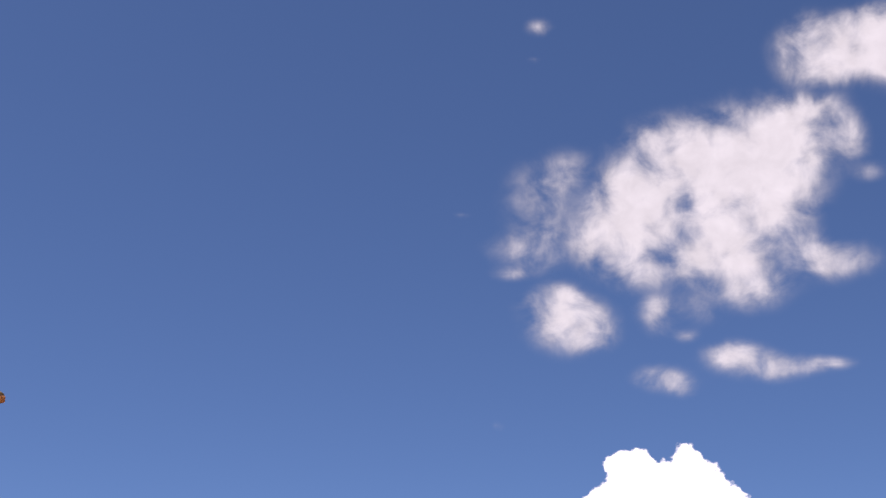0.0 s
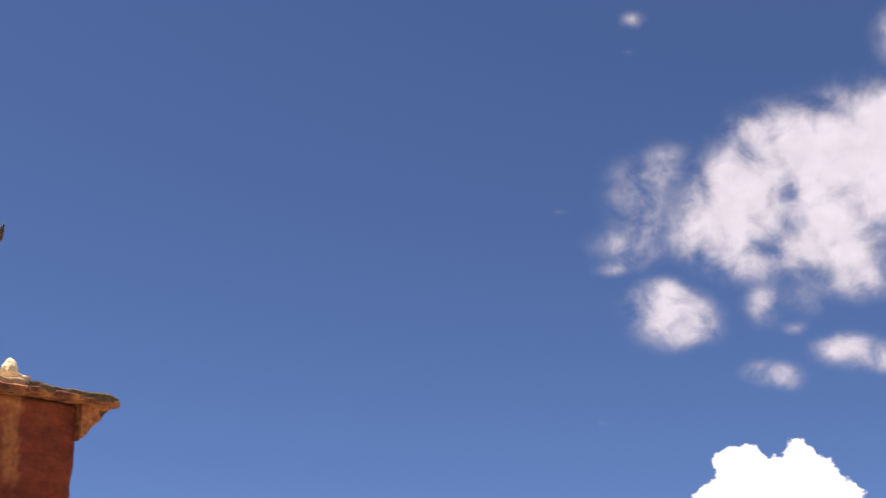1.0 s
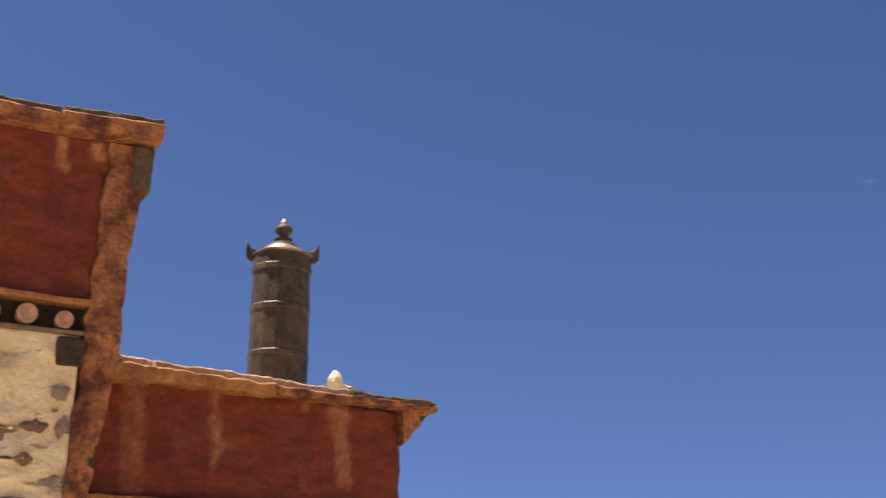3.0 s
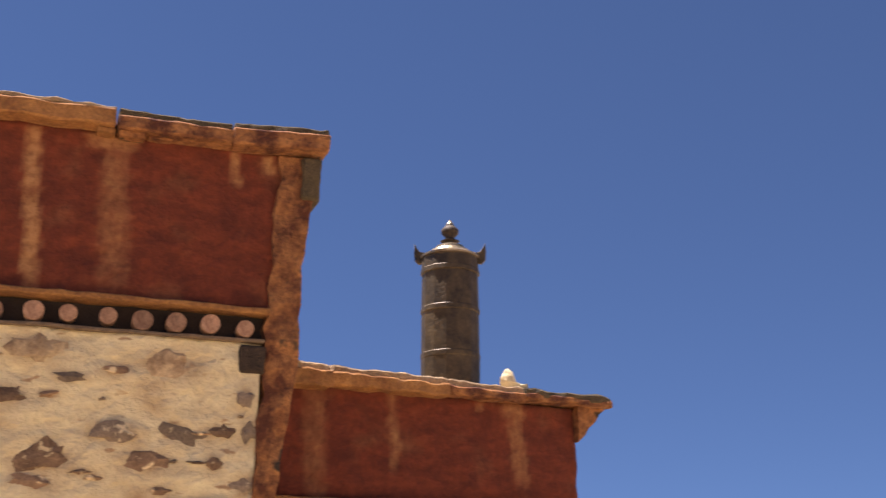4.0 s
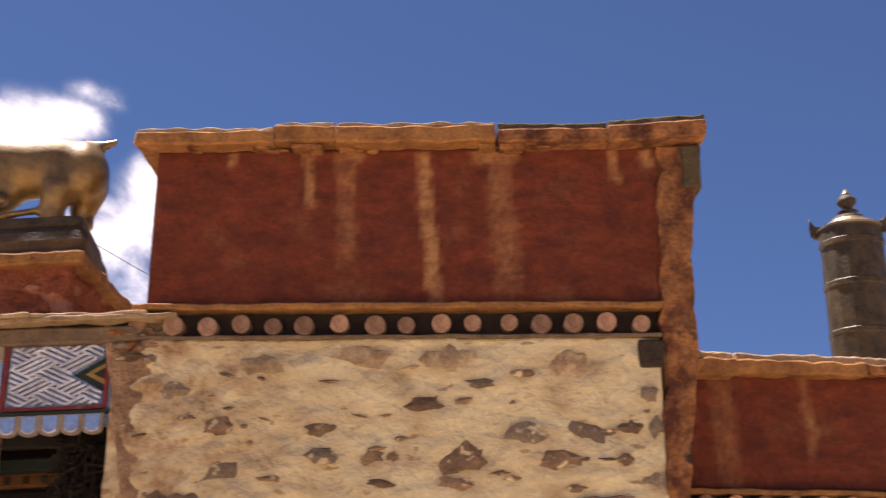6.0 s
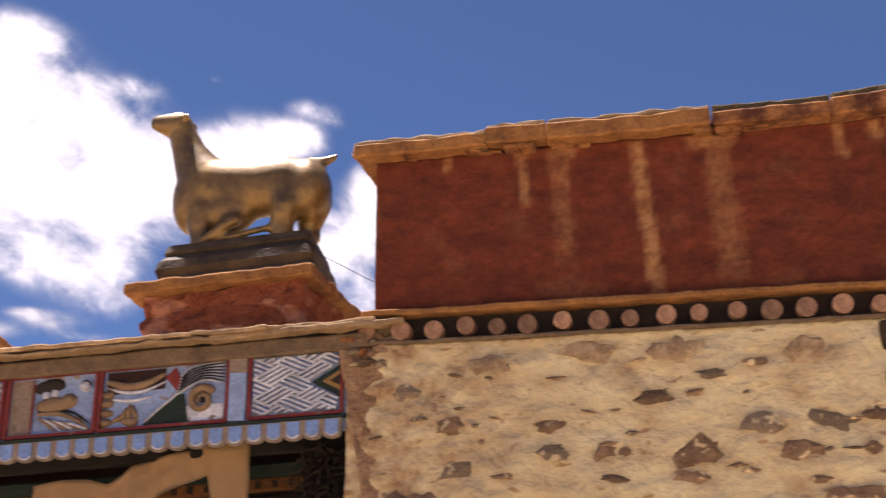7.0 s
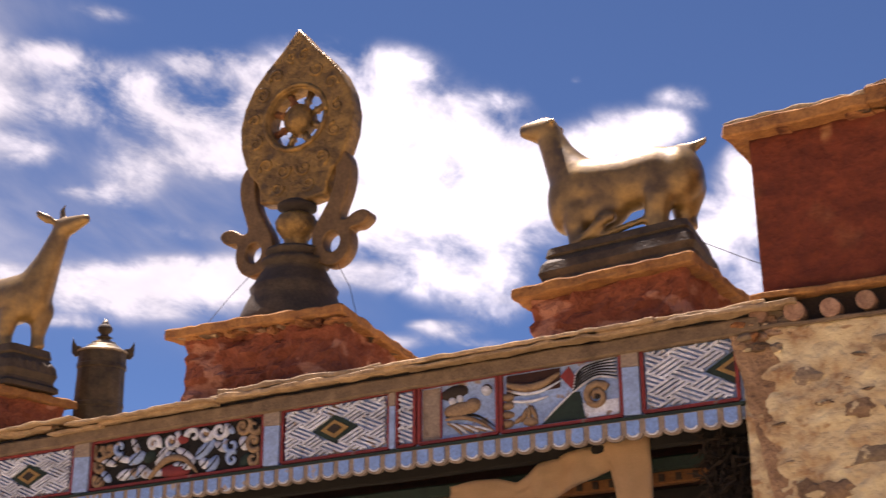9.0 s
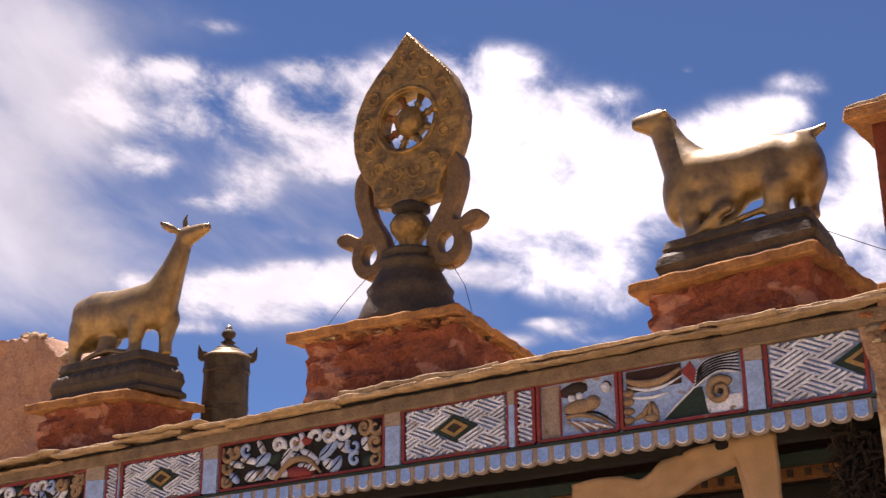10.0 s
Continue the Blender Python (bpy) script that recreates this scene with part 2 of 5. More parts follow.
def tube(bm, pts, radii, segs=8, flat=1.0):
    """A tapered tube along the points."""
    pts = [Vector(p) for p in pts]
    rings = []
    for i, p in enumerate(pts):
        d = (pts[min(i + 1, len(pts) - 1)] - pts[max(i - 1, 0)]).normalized()
        side = d.cross(Vector((0, 1, 0)))
        side = side.normalized() if side.length > 1e-3 else Vector((1, 0, 0))
        up = side.cross(d).normalized()
        rings.append([bm.verts.new(p + (side * math.cos(2 * math.pi * k / segs) + up * flat * math.sin(2 * math.pi * k / segs)) * radii[i])
                      for k in range(segs)])
    for a, b in zip(rings, rings[1:]):
        for k in range(segs):
            bm.faces.new((a[k], a[(k + 1) % segs], b[(k + 1) % segs], b[k]))
    bm.faces.new(rings[0])
    bm.faces.new(rings[-1])


def ball(bm, c, r, sub=2):
    """An ellipsoid with three radii."""
    got = bmesh.ops.create_icosphere(bm, subdivisions=sub, radius=1.0)
    for v in got["verts"]:
        v.co = Vector((v.co.x * r[0], v.co.y * r[1], v.co.z * r[2])) + Vector(c)


def plate(outlines, y0, y1, bevel=0.012):
    """A thick flat plate in the x-z plane, from an outer outline and holes, with rounded edges."""
    cu = bpy.data.curves.new("plate", "CURVE")
    cu.dimensions, cu.fill_mode, cu.extrude, cu.bevel_depth, cu.bevel_resolution = "2D", "BOTH", (y1 - y0) / 2 - bevel, bevel, 1
    for pts in outlines:
        sp = cu.splines.new("POLY")
        sp.points.add(len(pts) - 1)
        for q, (x, z) in zip(sp.points, pts):
            q.co = (x, z, 0, 1)
        sp.use_cyclic_u = True
    ob = bpy.data.objects.new("plate", cu)
    me = bpy.data.meshes.new_from_object(ob)
    bm = bmesh.new()
    bm.from_mesh(me)
    bmesh.ops.remove_doubles(bm, verts=bm.verts, dist=1e-5)
    for v in bm.verts:
        v.co = Vector((v.co.x, (y0 + y1) / 2 - v.co.z, v.co.y))
    bpy.data.objects.remove(ob)
    bpy.data.curves.remove(cu)
    bpy.data.meshes.remove(me)
    return bm


def prism(bm, pts, y0, y1):
    """A flat piece in the x-z plane, from a convex outline."""
    a = [bm.verts.new((x, y0, z)) for x, z in pts]
    b = [bm.verts.new((x, y1, z)) for x, z in pts]
    bm.faces.new(a)
    bm.faces.new(b)
    for k in range(len(pts)):
        bm.faces.new((a[k], b[k], b[(k + 1) % len(pts)], a[(k + 1) % len(pts)]))


def bar(bm, p, q, w, y0, y1):
    p, q = Vector(p), Vector(q)
    d = (q - p).normalized() * 1.0
    n = Vector((-d.y, d.x)) * w / 2
    prism(bm, [tuple(p + n), tuple(q + n), tuple(q - n), tuple(p - n)], y0, y1)


# ---- ground ----
bm = bmesh.new()
bmesh.ops.create_circle(bm, cap_ends=True, segments=64, radius=4500)
setting("ground", bm, EARTH, pose(0, 0, 0), "dry sunlit earthen courtyard reaching the horizon", "ground")

# ---- wing: the tall block with the red band ----


# bare stones: x, z, half width, half height, turn, grey or brown
rng = random.Random(31)
SHOWN = [(-0.73, 2.62, 0.11, 0.05, -3, 1), (-0.33, 2.64, 0.17, 0.045, -16, 1), (-1.10, 2.47, 0.13, 0.075, 14, 0), (-1.17, 2.33, 0.11, 0.035, -6, 0), (-0.55, 2.47, 0.12, 0.06, 6, 0), (-1.98, 2.49, 0.085, 0.045, -4, 1),
         (-1.66, 2.49, 0.07, 0.045, 0, 0), (-1.54, 2.49, 0.035, 0.025, 0, 0), (-1.99, 2.66, 0.09, 0.035, 8, 0), (-1.35, 2.80, 0.11, 0.04, 4, 0), (-0.48, 3.06, 0.13, 0.08, 0, 0), (-1.70, 3.10, 0.14, 0.06, 0, 0),
         (-0.20, 2.20, 0.14, 0.04, -4, 0), (-0.36, 2.20, 0.07, 0.04, 0, 0), (0.02, 2.86, 0.05, 0.045, 0, 1), (-0.10, 2.66, 0.07, 0.04, 0, 0), (0.05, 2.66, 0.06, 0.05, 0, 1), (0.03, 2.34, 0.08, 0.04, 0, 1),
         (-2.95, 2.22, 0.06, 0.06, 0, 0), (-2.78, 2.22, 0.09, 0.05, 0, 0), (-2.55, 2.42, 0.10, 0.05, 10, 1), (-2.60, 2.68, 0.09, 0.05, 0, 0), (-1.62, 2.33, 0.08, 0.02, -6, 0), (-2.28, 2.36, 0.06, 0.02, -4, 0), (-0.75, 2.99, 0.09, 0.03, 0, 0),
         (-1.20, 3.08, 0.12, 0.07, 0, 0), (-0.45, 2.30, 0.06, 0.02, 0, 0), (-0.83, 2.36, 0.05, 0.015, 0, 0), (-0.15, 2.47, 0.05, 0.03, 0, 0), (-2.35, 3.05, 0.12, 0.05, 0, 0), (-1.0, 2.93, 0.10, 0.025, 0, 1), (-2.9, 2.9, 0.08, 0.05, 0, 1)]
stones = [(x, z, w * 1.15, h * 1.3, turn, grey) for x, z, w, h, turn, grey in SHOWN]
for _ in range(60):
    stones.append((rng.uniform(-3.2, 0.05), rng.uniform(1.2, 3.15), rng.uniform(0.02, 0.075), rng.uniform(0.006, 0.018), rng.uniform(-14, 14), rng.random() < 0.3))


def wing_front(x, z):
    return 0.022 * fbm(x * 2.2, z * 3.2, 3.0) + 0.016 * fbm(x * 6, z * 9, 8.0) + 0.0065 * fbm(x * 19, z * 24, 1.0)


def wing_stain(x, z):
    a = max(0.0, fbm(x * 2.5, z * 2.5, 20.0) - 0.15) * 1.6
    left = max(0.0, 1 - (x + 3.25) / 1.9) * (0.66 + 1.0 * fbm(x * 5, z * 7, 4.0))
    for sx, sz, w, h, _, _ in stones:
        if abs(x - sx) < w * 2.2 and abs(z - sz) < h * 2.6:
            q = ((x - sx) / (w * 1.35)) ** 2 + ((z - sz) / (h * 1.5)) ** 2
            a = max(a, 1.1 * math.exp(-q * 1.2) * (0.7 + 0.9 * fbm(x * 9, z * 9, 6.0)))
    return min(1.0, max(0.0, max(a * 0.75, left)))


wing_wall = setting("wall_wing", grid_wall(-3.28, 0.10, -0.05, 3.215, 0.019, wing_front, wing_stain, 0.9), CREAM, WING,
                    "cream daubed rubble wall with bare stones showing", "wall", True)


def streaks(places, z_top):
    def stain(x, z):
        s = 0.0
        for x0, dx, w, length, power in places:
            t = (z_top - z) / length
            if 0 <= t <= 1.15:
                c = x0 + dx * t + 0.02 * fbm(z * 5, x0 * 9, 0)
                e = abs(x - c) / (w * (0.75 + 0.5 * abs(fbm(z * 6, x0 * 3, 5.0))))
                s = max(s, 1.3 * power * max(0.0, 1 - e ** 3) * min(1, (1.15 - t) * 5) * (0.75 + 0.6 * fbm(x * 14, z * 9, 2.0)))
        return min(1.0, max(0.0, s + 0.35 * max(0, fbm(x * 3, z * 3, 9.0) - 0.25)))
    return stain


def band_front(x, z):
    return 0.02 + 0.014 * fbm(x * 2.5, z * 2.5, 13.0) + 0.011 * fbm(x * 9, z * 11, 18.0) + 0.002 * fbm(x * 30, z * 30, 1.0)


WING_STREAKS = [(-1.38, 0.09, 0.065, 0.95, 0.95), (-2.14, 0.05, 0.045, 0.36, 0.75), (-1.88, 0.03, 0.085, 0.75, 0.36), (-0.88, 0.06, 0.12, 0.92, 0.38),
                (-0.90, 0.0, 0.17, 0.10, 0.8), (-0.14, 0.04, 0.045, 0.22, 0.7), (-2.62, 0.0, 0.04, 0.10, 0.8), (0.10, 0.0, 0.05, 0.12, 0.7),
                (-1.85, 0.0, 0.14, 0.08, 0.7)]
setting("parapet_wing", grid_wall(-3.11, 0.22, 3.43, 4.50, 0.03, band_front, streaks(WING_STREAKS, 4.49), 0.6), RED, WING,
        "dark red plastered parapet band with pale drip streaks", "wall", True)

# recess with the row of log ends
# dark sheet in place of the shade between the log ends
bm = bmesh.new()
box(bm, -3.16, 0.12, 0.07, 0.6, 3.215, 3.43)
setting("recess_back", bm, DARKWOOD, WING, "recess behind a row of log ends, shade put into its colour", "wall")
upper = slab(-3.17, 0.14, -0.075, 0.10, 3.395, 3.432, 0.09, 0.010, 7, 2.0)
ledge = setting("ledge_upper", upper, CLAY, WING, "thin clay ledge over the log ends", "ledge")
setting("ledge_lower", slab(-3.22, 0.12, -0.035, 0.09, 3.212, 3.236, 0.09, 0.007, 7, 5.0), WOOD, WING, "thin timber strip under the log ends", "ledge")

cap_xs = [(-3.24, -2.32, 4.49, 4.580, 0.0), (-2.33, -1.93, 4.505, 4.615, 1.0), (-1.935, -0.895, 4.495, 4.610, 2.0), (-0.885, -0.16, 4.485, 4.580, 3.0),
          (-0.17, 0.47, 4.490, 4.605, 4.0)]
for i, (x0, x1, z0, z1, sd) in enumerate(cap_xs):
    t = thing("parapet_slab", WING, ((x0 + x1) / 2, 0.2, z0), "orange clay coping slab on the red parapet" if i < 3 else
              "mossy orange coping slab on the red parapet", "coping", "wing coping")
    part("slab", slab(x0, x1, -0.13, 0.62, z0, z1, 0.07, 0.011, 6, sd, 0.06 if i == 4 else 0.0), RUST if i > 2 else CLAY, t)
    part("earth_layer", slab(x0 + 0.01, x1 - 0.005, -0.115, 0.60, z1 - 0.01, z1 + (0.022 if i < 3 else 0.042), 0.05, 0.014, 9, sd + 7, 0.06 if i == 4 else 0.0),
         MOSS if i > 2 else SLATE, t, "crumbling earth topping")

rng = random.Random(44)
x = -3.05
# chips added to imitate the ragged shadow edge below the coping
bedding = thing("coping_shadow_chips", WING, (-1.4, 0.1, 4.44), "added clay chips shaping a ragged shadow under the wing coping", "coping")
while x < 0.12:
    w = rng.uniform(0.06, 0.2)
    if rng.random() < 0.5:
        part("chip", slab(x, x + w, -0.07 + rng.uniform(-0.03, 0.05), 0.3, 4.492 - rng.uniform(0.008, 0.035), 4.497, 0.06, 0.012, 9, x), rng.choice((RUST, CLAY, RUST)), bedding)
    x += w + rng.uniform(0.0, 0.03)


# corner strip of rusty mud
def corner(z):
    return 0.22 + 0.12 * min(1, max(0, (z - 2.2) / 0.95)) + 0.085 * max(0, (z - 3.75) / 0.72)


bm = slab(0.0, 1.0, -0.012, 0.6, -0.05, 4.50, 0.085, 0.0, 1, 0)
for v in bm.verts:
    z = v.co.z
    left = 0.085 + 0.05 * min(1, max(0, (z - 2.2) / 1.2)) + 0.03 * max(0, z - 3.6)
    right = corner(z) + 0.012 * fbm(z * 9, 0, 0)
    v.co.x = left + (right - left) * v.co.x + (0.05 if v.co.x < 0.3 else 0.012) * fbm(z * 5, v.co.x * 3, 4)
    v.co.y += 0.030 * fbm(v.co.x * 6, z * 6, 6)
setting("corner_wing", bm, RUST, WING, "rough rusty mud corner of the tall block", "wall")
bm = slab(-0.03, 0.13, -0.03, 0.05, 3.02, 3.20, 0.05, 0.012, 8, 3)
setting("corner_stone_block", bm, DARKSTONE, WING, "dark stone under the end of the log row", "wall")
setting("corner_upper_stone", slab(0.31, 0.435, -0.055, 0.3, 4.20, 4.49, 0.05, 0.012, 8, 9), MOSS, WING, "dark stone at the corner below the coping", "wall")

# ---- lower block with its red parapet ----
LOW_STREAKS = [(-1.96, 0.03, 0.05, 0.55, 0.45), (-0.92, 0.10, 0.09, 0.6, 0.5), (-0.90, 0.0, 0.14, 0.12, 0.6), (-1.2, 0.0, 0.05, 0.1, 0.5), (-2.6, 0.05, 0.12, 0.8, 0.3)]
setting("parapet_low", grid_wall(-4.6, -0.30, 2.37, 3.19, 0.035, band_front, streaks(LOW_STREAKS, 3.2), 0.55), RED, LOW,
        "dark red plastered parapet of the lower block", "wall", True)
setting("wall_low", grid_wall(-4.6, -0.30, -0.05, 2.20, 0.08, lambda x, z: 0.02 * fbm(x * 3, z * 3, 40), None, 0.9), CREAM, LOW,
        "cream daubed wall of the lower block", "wall", True)
# same dark sheet for the shade of the lower log row
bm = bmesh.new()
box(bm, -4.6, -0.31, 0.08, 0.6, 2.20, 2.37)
setting("recess_back_low", bm, DARKWOOD, LOW, "recess behind log ends of the lower block, shade put into its colour", "wall")
setting("ledge_low", slab(-4.6, -0.28, -0.06, 0.1, 2.345, 2.38, 0.09, 0.009, 7, 8.0), CLAY, LOW, "thin clay ledge over log ends", "ledge")
for i, (x0, x1) in enumerate(((-4.6, -2.5), (-2.51, -1.55), (-1.56, -0.86), (-0.87, -0.02))):
    t = thing("parapet_slab", LOW, ((x0 + x1) / 2, 0.2, 3.19), "orange clay coping slab on the lower red parapet", "coping", "low coping")
    z1 = (3.25, 3.25, 3.245, 3.255)[i]
    part("slab", slab(x0, x1, -0.14, 0.60, 3.13 + 0.025 * i, z1, 0.05, 0.016, 8, 20 + i), CLAY if i < 2 else RUST, t)
    part("earth_layer", slab(x0, x1 - 0.01, -0.135 if i == 3 else -0.11, 0.58, z1 - (0.03 if i == 3 else 0.01), z1 + (0.05, 0.045, 0.045, 0.035)[i], 0.05, 0.016, 8, 30 + i),
         SLATE if i < 3 else MOSS, t, "crumbling pale earth topping" if i < 3 else "dark earth topping")
# sloping bracket at the free end of the lower parapet
bm = bmesh.new()
prism(bm, [(-0.31, 2.92), (-0.02, 3.22), (-0.31, 3.22)], -0.04, 0.5)
bmesh.ops.subdivide_edges(bm, edges=bm.edges, cuts=4, use_grid_fill=True)
for v in bm.verts:
    v.co += Vector((fbm(*(v.co * 9)), fbm(*(v.co * 9 + Vector((5, 5, 5)))), 0)) * 0.022
setting("parapet_end_bracket", bm, RUST, LOW, "sloping clay bracket at the parapet end", "wall")
t = thing("loose_stone", LOW, (-0.93, 0.0, 3.28), "small pale cream stone lying on the parapet", "stone")
bm = bmesh.new()
ball(bm, (-0.95, 0.0, 3.345), (0.065, 0.07, 0.095))
ball(bm, (-0.87, 0.01, 3.31), (0.09, 0.07, 0.05))
for v in bm.verts:
    v.co += Vector((fbm(*(v.co * 12)), 0, fbm(*(v.co * 12 + Vector((9, 0, 0)))))) * 0.05
part("stone", bm, CREAM, t)


# ---- victory banners ----
def victory_banner(where, x, y, z0, z1, r, turn, label):
    t = thing("victory_banner", where, (x, y, z0), label, "roof ornament", "victory banners")
    bm = bmesh.new()
    h = z1 - z0
    prof = [(r * 0.98, z0), (r * 0.98, z0 + 0.02)]
    for k, f in enumerate((0.30, 0.62, 0.90)):
        z = z0 + h * f
        prof += [(r * (1.0 - 0.02 * k), z - 0.03), (r * 1.012, z - 0.022), (r * 1.012, z + 0.012), (r * 0.985, z + 0.02)]
    prof += [(r * 0.97, z1 - 0.01), (r * 1.0, z1)]
    lathe(bm, prof, x, y, 56)
    for v in bm.verts:
        a = math.atan2(v.co.y - y, v.co.x - x)
        k = 1 + 0.012 * math.cos(a * 14) + 0.008 * fbm(v.co.x * 6, v.co.y * 6, v.co.z * 4)
        v.co.x, v.co.y = x + (v.co.x - x) * k, y + (v.co.y - y) * k
    part("drum", bm, BANNER, t)
    bm = bmesh.new()
    lathe(bm, [(r * 1.02, z1), (r * 1.03, z1 + 0.015), (r * 0.72, z1 + 0.05), (r * 0.66, z1 + 0.07), (r * 0.52, z1 + 0.085), (r * 0.50, z1 + 0.105),
               (r * 0.30, z1 + 0.125), (r * 0.2, z1 + 0.15)], x, y, 28)
    part("cap", bm, BRIGHTBRASS, t, "bright stepped brass cap")
    bm = bmesh.new()
    lathe(bm, [(r * 0.18, z1 + 0.14), (r * 0.34, z1 + 0.155), (r * 0.18, z1 + 0.175), (r * 0.16, z1 + 0.19), (r * 0.30, z1 + 0.225), (r * 0.31, z1 + 0.255),
               (r * 0.2, z1 + 0.285), (r * 0.1, z1 + 0.30), (r * 0.12, z1 + 0.315), (0.008, z1 + 0.345)], x, y, 20)
    part("finial", bm, BRONZE, t, "dark jewel-shaped finial", True)
    bm = bmesh.new()
    lathe(bm, [(r * 0.14, z1 + 0.283), (r * 0.17, z1 + 0.292), (r * 0.13, z1 + 0.312), (0.006, z1 + 0.348)], x, y, 16)
    part("finial_tip", bm, BRIGHTBRASS, t, "bright brass tip", True)
    for k in range(2):
        a = radians(turn + 180 * k)
        bm = plate([[(-0.02, -0.05), (0.03, -0.06), (0.06, -0.03), (0.065, 0.03), (0.06, 0.10), (0.05, 0.075), (0.02, 0.035), (-0.02, 0.03)]], -0.022, 0.022, 0.004)
        bm.transform(Matrix.Translation((x, y, z1 + 0.02)) @ Matrix.Rotation(a, 4, "Z") @ Matrix.Translation((r * 0.97, 0, 0)))
        part("corner_crest", bm, BANNER, t, "curled brass crest")
    return t


victory_banner(LOW, -1.205, 0.45, 3.25, 4.445, 0.24, 149, "weathered brass victory banner drum standing on the lower roof")
victory_banner(PORCH, -6.30, 1.35, 2.6, 3.94, 0.232, 222, "weathered brass victory banner drum behind the porch roof")
bm = bmesh.new()
box(bm, -4.6, -0.4, 0.3, 5.0, 3.0, 3.25)
setting("roof_low", bm, EARTH, LOW, "flat earth roof of the lower block", "roof")
bm = bmesh.new()
box(bm, -3.1, 0.2, 0.5, 5.0, 4.0, 4.4)
setting("roof_wing", bm, EARTH, WING, "flat earth roof of the tall block", "roof")

# ---- porch ----
SLOPE = 0.070


def sloped(bm, k=SLOPE):
    for v in bm.verts:
        v.co.z += k * v.co.x
    return bm


bm = bmesh.new()
box(bm, -11.0, 0.25, 0.02, 4.0, 3.20, 3.33)
setting("roof_porch", sloped(bm), EARTH, PORCH, "flat earth roof of the porch", "roof")
# fascia under the slabs
bm = slab(-11.0, 0.12, -0.05, 0.06, 3.20, 3.302, 0.10, 0.010, 5, 3.0, SLOPE)
setting("fascia_porch", bm, WOOD, PORCH, "weathered timber fascia under the roof slabs", "fascia")
# near-black strip that paints the shadow line below the eave slabs
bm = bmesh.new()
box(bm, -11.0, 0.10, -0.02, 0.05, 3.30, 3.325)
setting("eave_shade_strip", sloped(bm), SHADEBLACK, PORCH, "dark strip standing in for shade under the eave slabs", "fascia")
rng = random.Random(5)
for course, (za, low_out, high_out) in enumerate(((3.316, 0.09, 0.15), (3.348, 0.12, 0.19))):
    x = 0.33 - 0.2 * course
    while x > -10.6:
        w = rng.uniform(0.5, 1.7)
        out, th = rng.uniform(low_out, high_out), rng.uniform(0.022, 0.036)
        t = thing("roof_slab", PORCH, (x - w / 2, 0.2, za + SLOPE * (x - w / 2)), "uneven brown slate slab at the porch eave", "roof slab", "porch eave slabs")
        part("slab", slab(x - w, x + 0.03, -out, 0.5, za, za + th, 0.05, 0.017, 6, x * 3 + course * 9, SLOPE + rng.uniform(-0.007, 0.007)), SLATE, t)
        x -= w
# frieze board
bm = bmesh.new()
box(bm, -11.0, -0.02, 0.035, 0.14, 2.70, 3.20)
setting("frieze_board", sloped(bm), BLUE, PORCH, "powder blue painted frieze board", "frieze")


def zb(x):
    return 2.805 + 0.066 * x


def zt(x):
    return 3.215 + 0.074 * x


def uv(x0, x1, a, b):
    x = x0 + (x1 - x0) * a
    return (x, zb(x) + (zt(x) - zb(x)) * b)


def red_frame(t, x0, x1, w=0.022):
    bm = bmesh.new()
    for a, b in (((0, 0), (1, 0)), ((0, 1), (1, 1)), ((0, 0), (0, 1)), ((1, 0), (1, 1))):
        p, q = uv(x0, x1, *a), uv(x0, x1, *b)
        bar(bm, p, q, w, 0.0, 0.034)
    part("frame", bm, CRIMSON, t, "crimson painted frame")


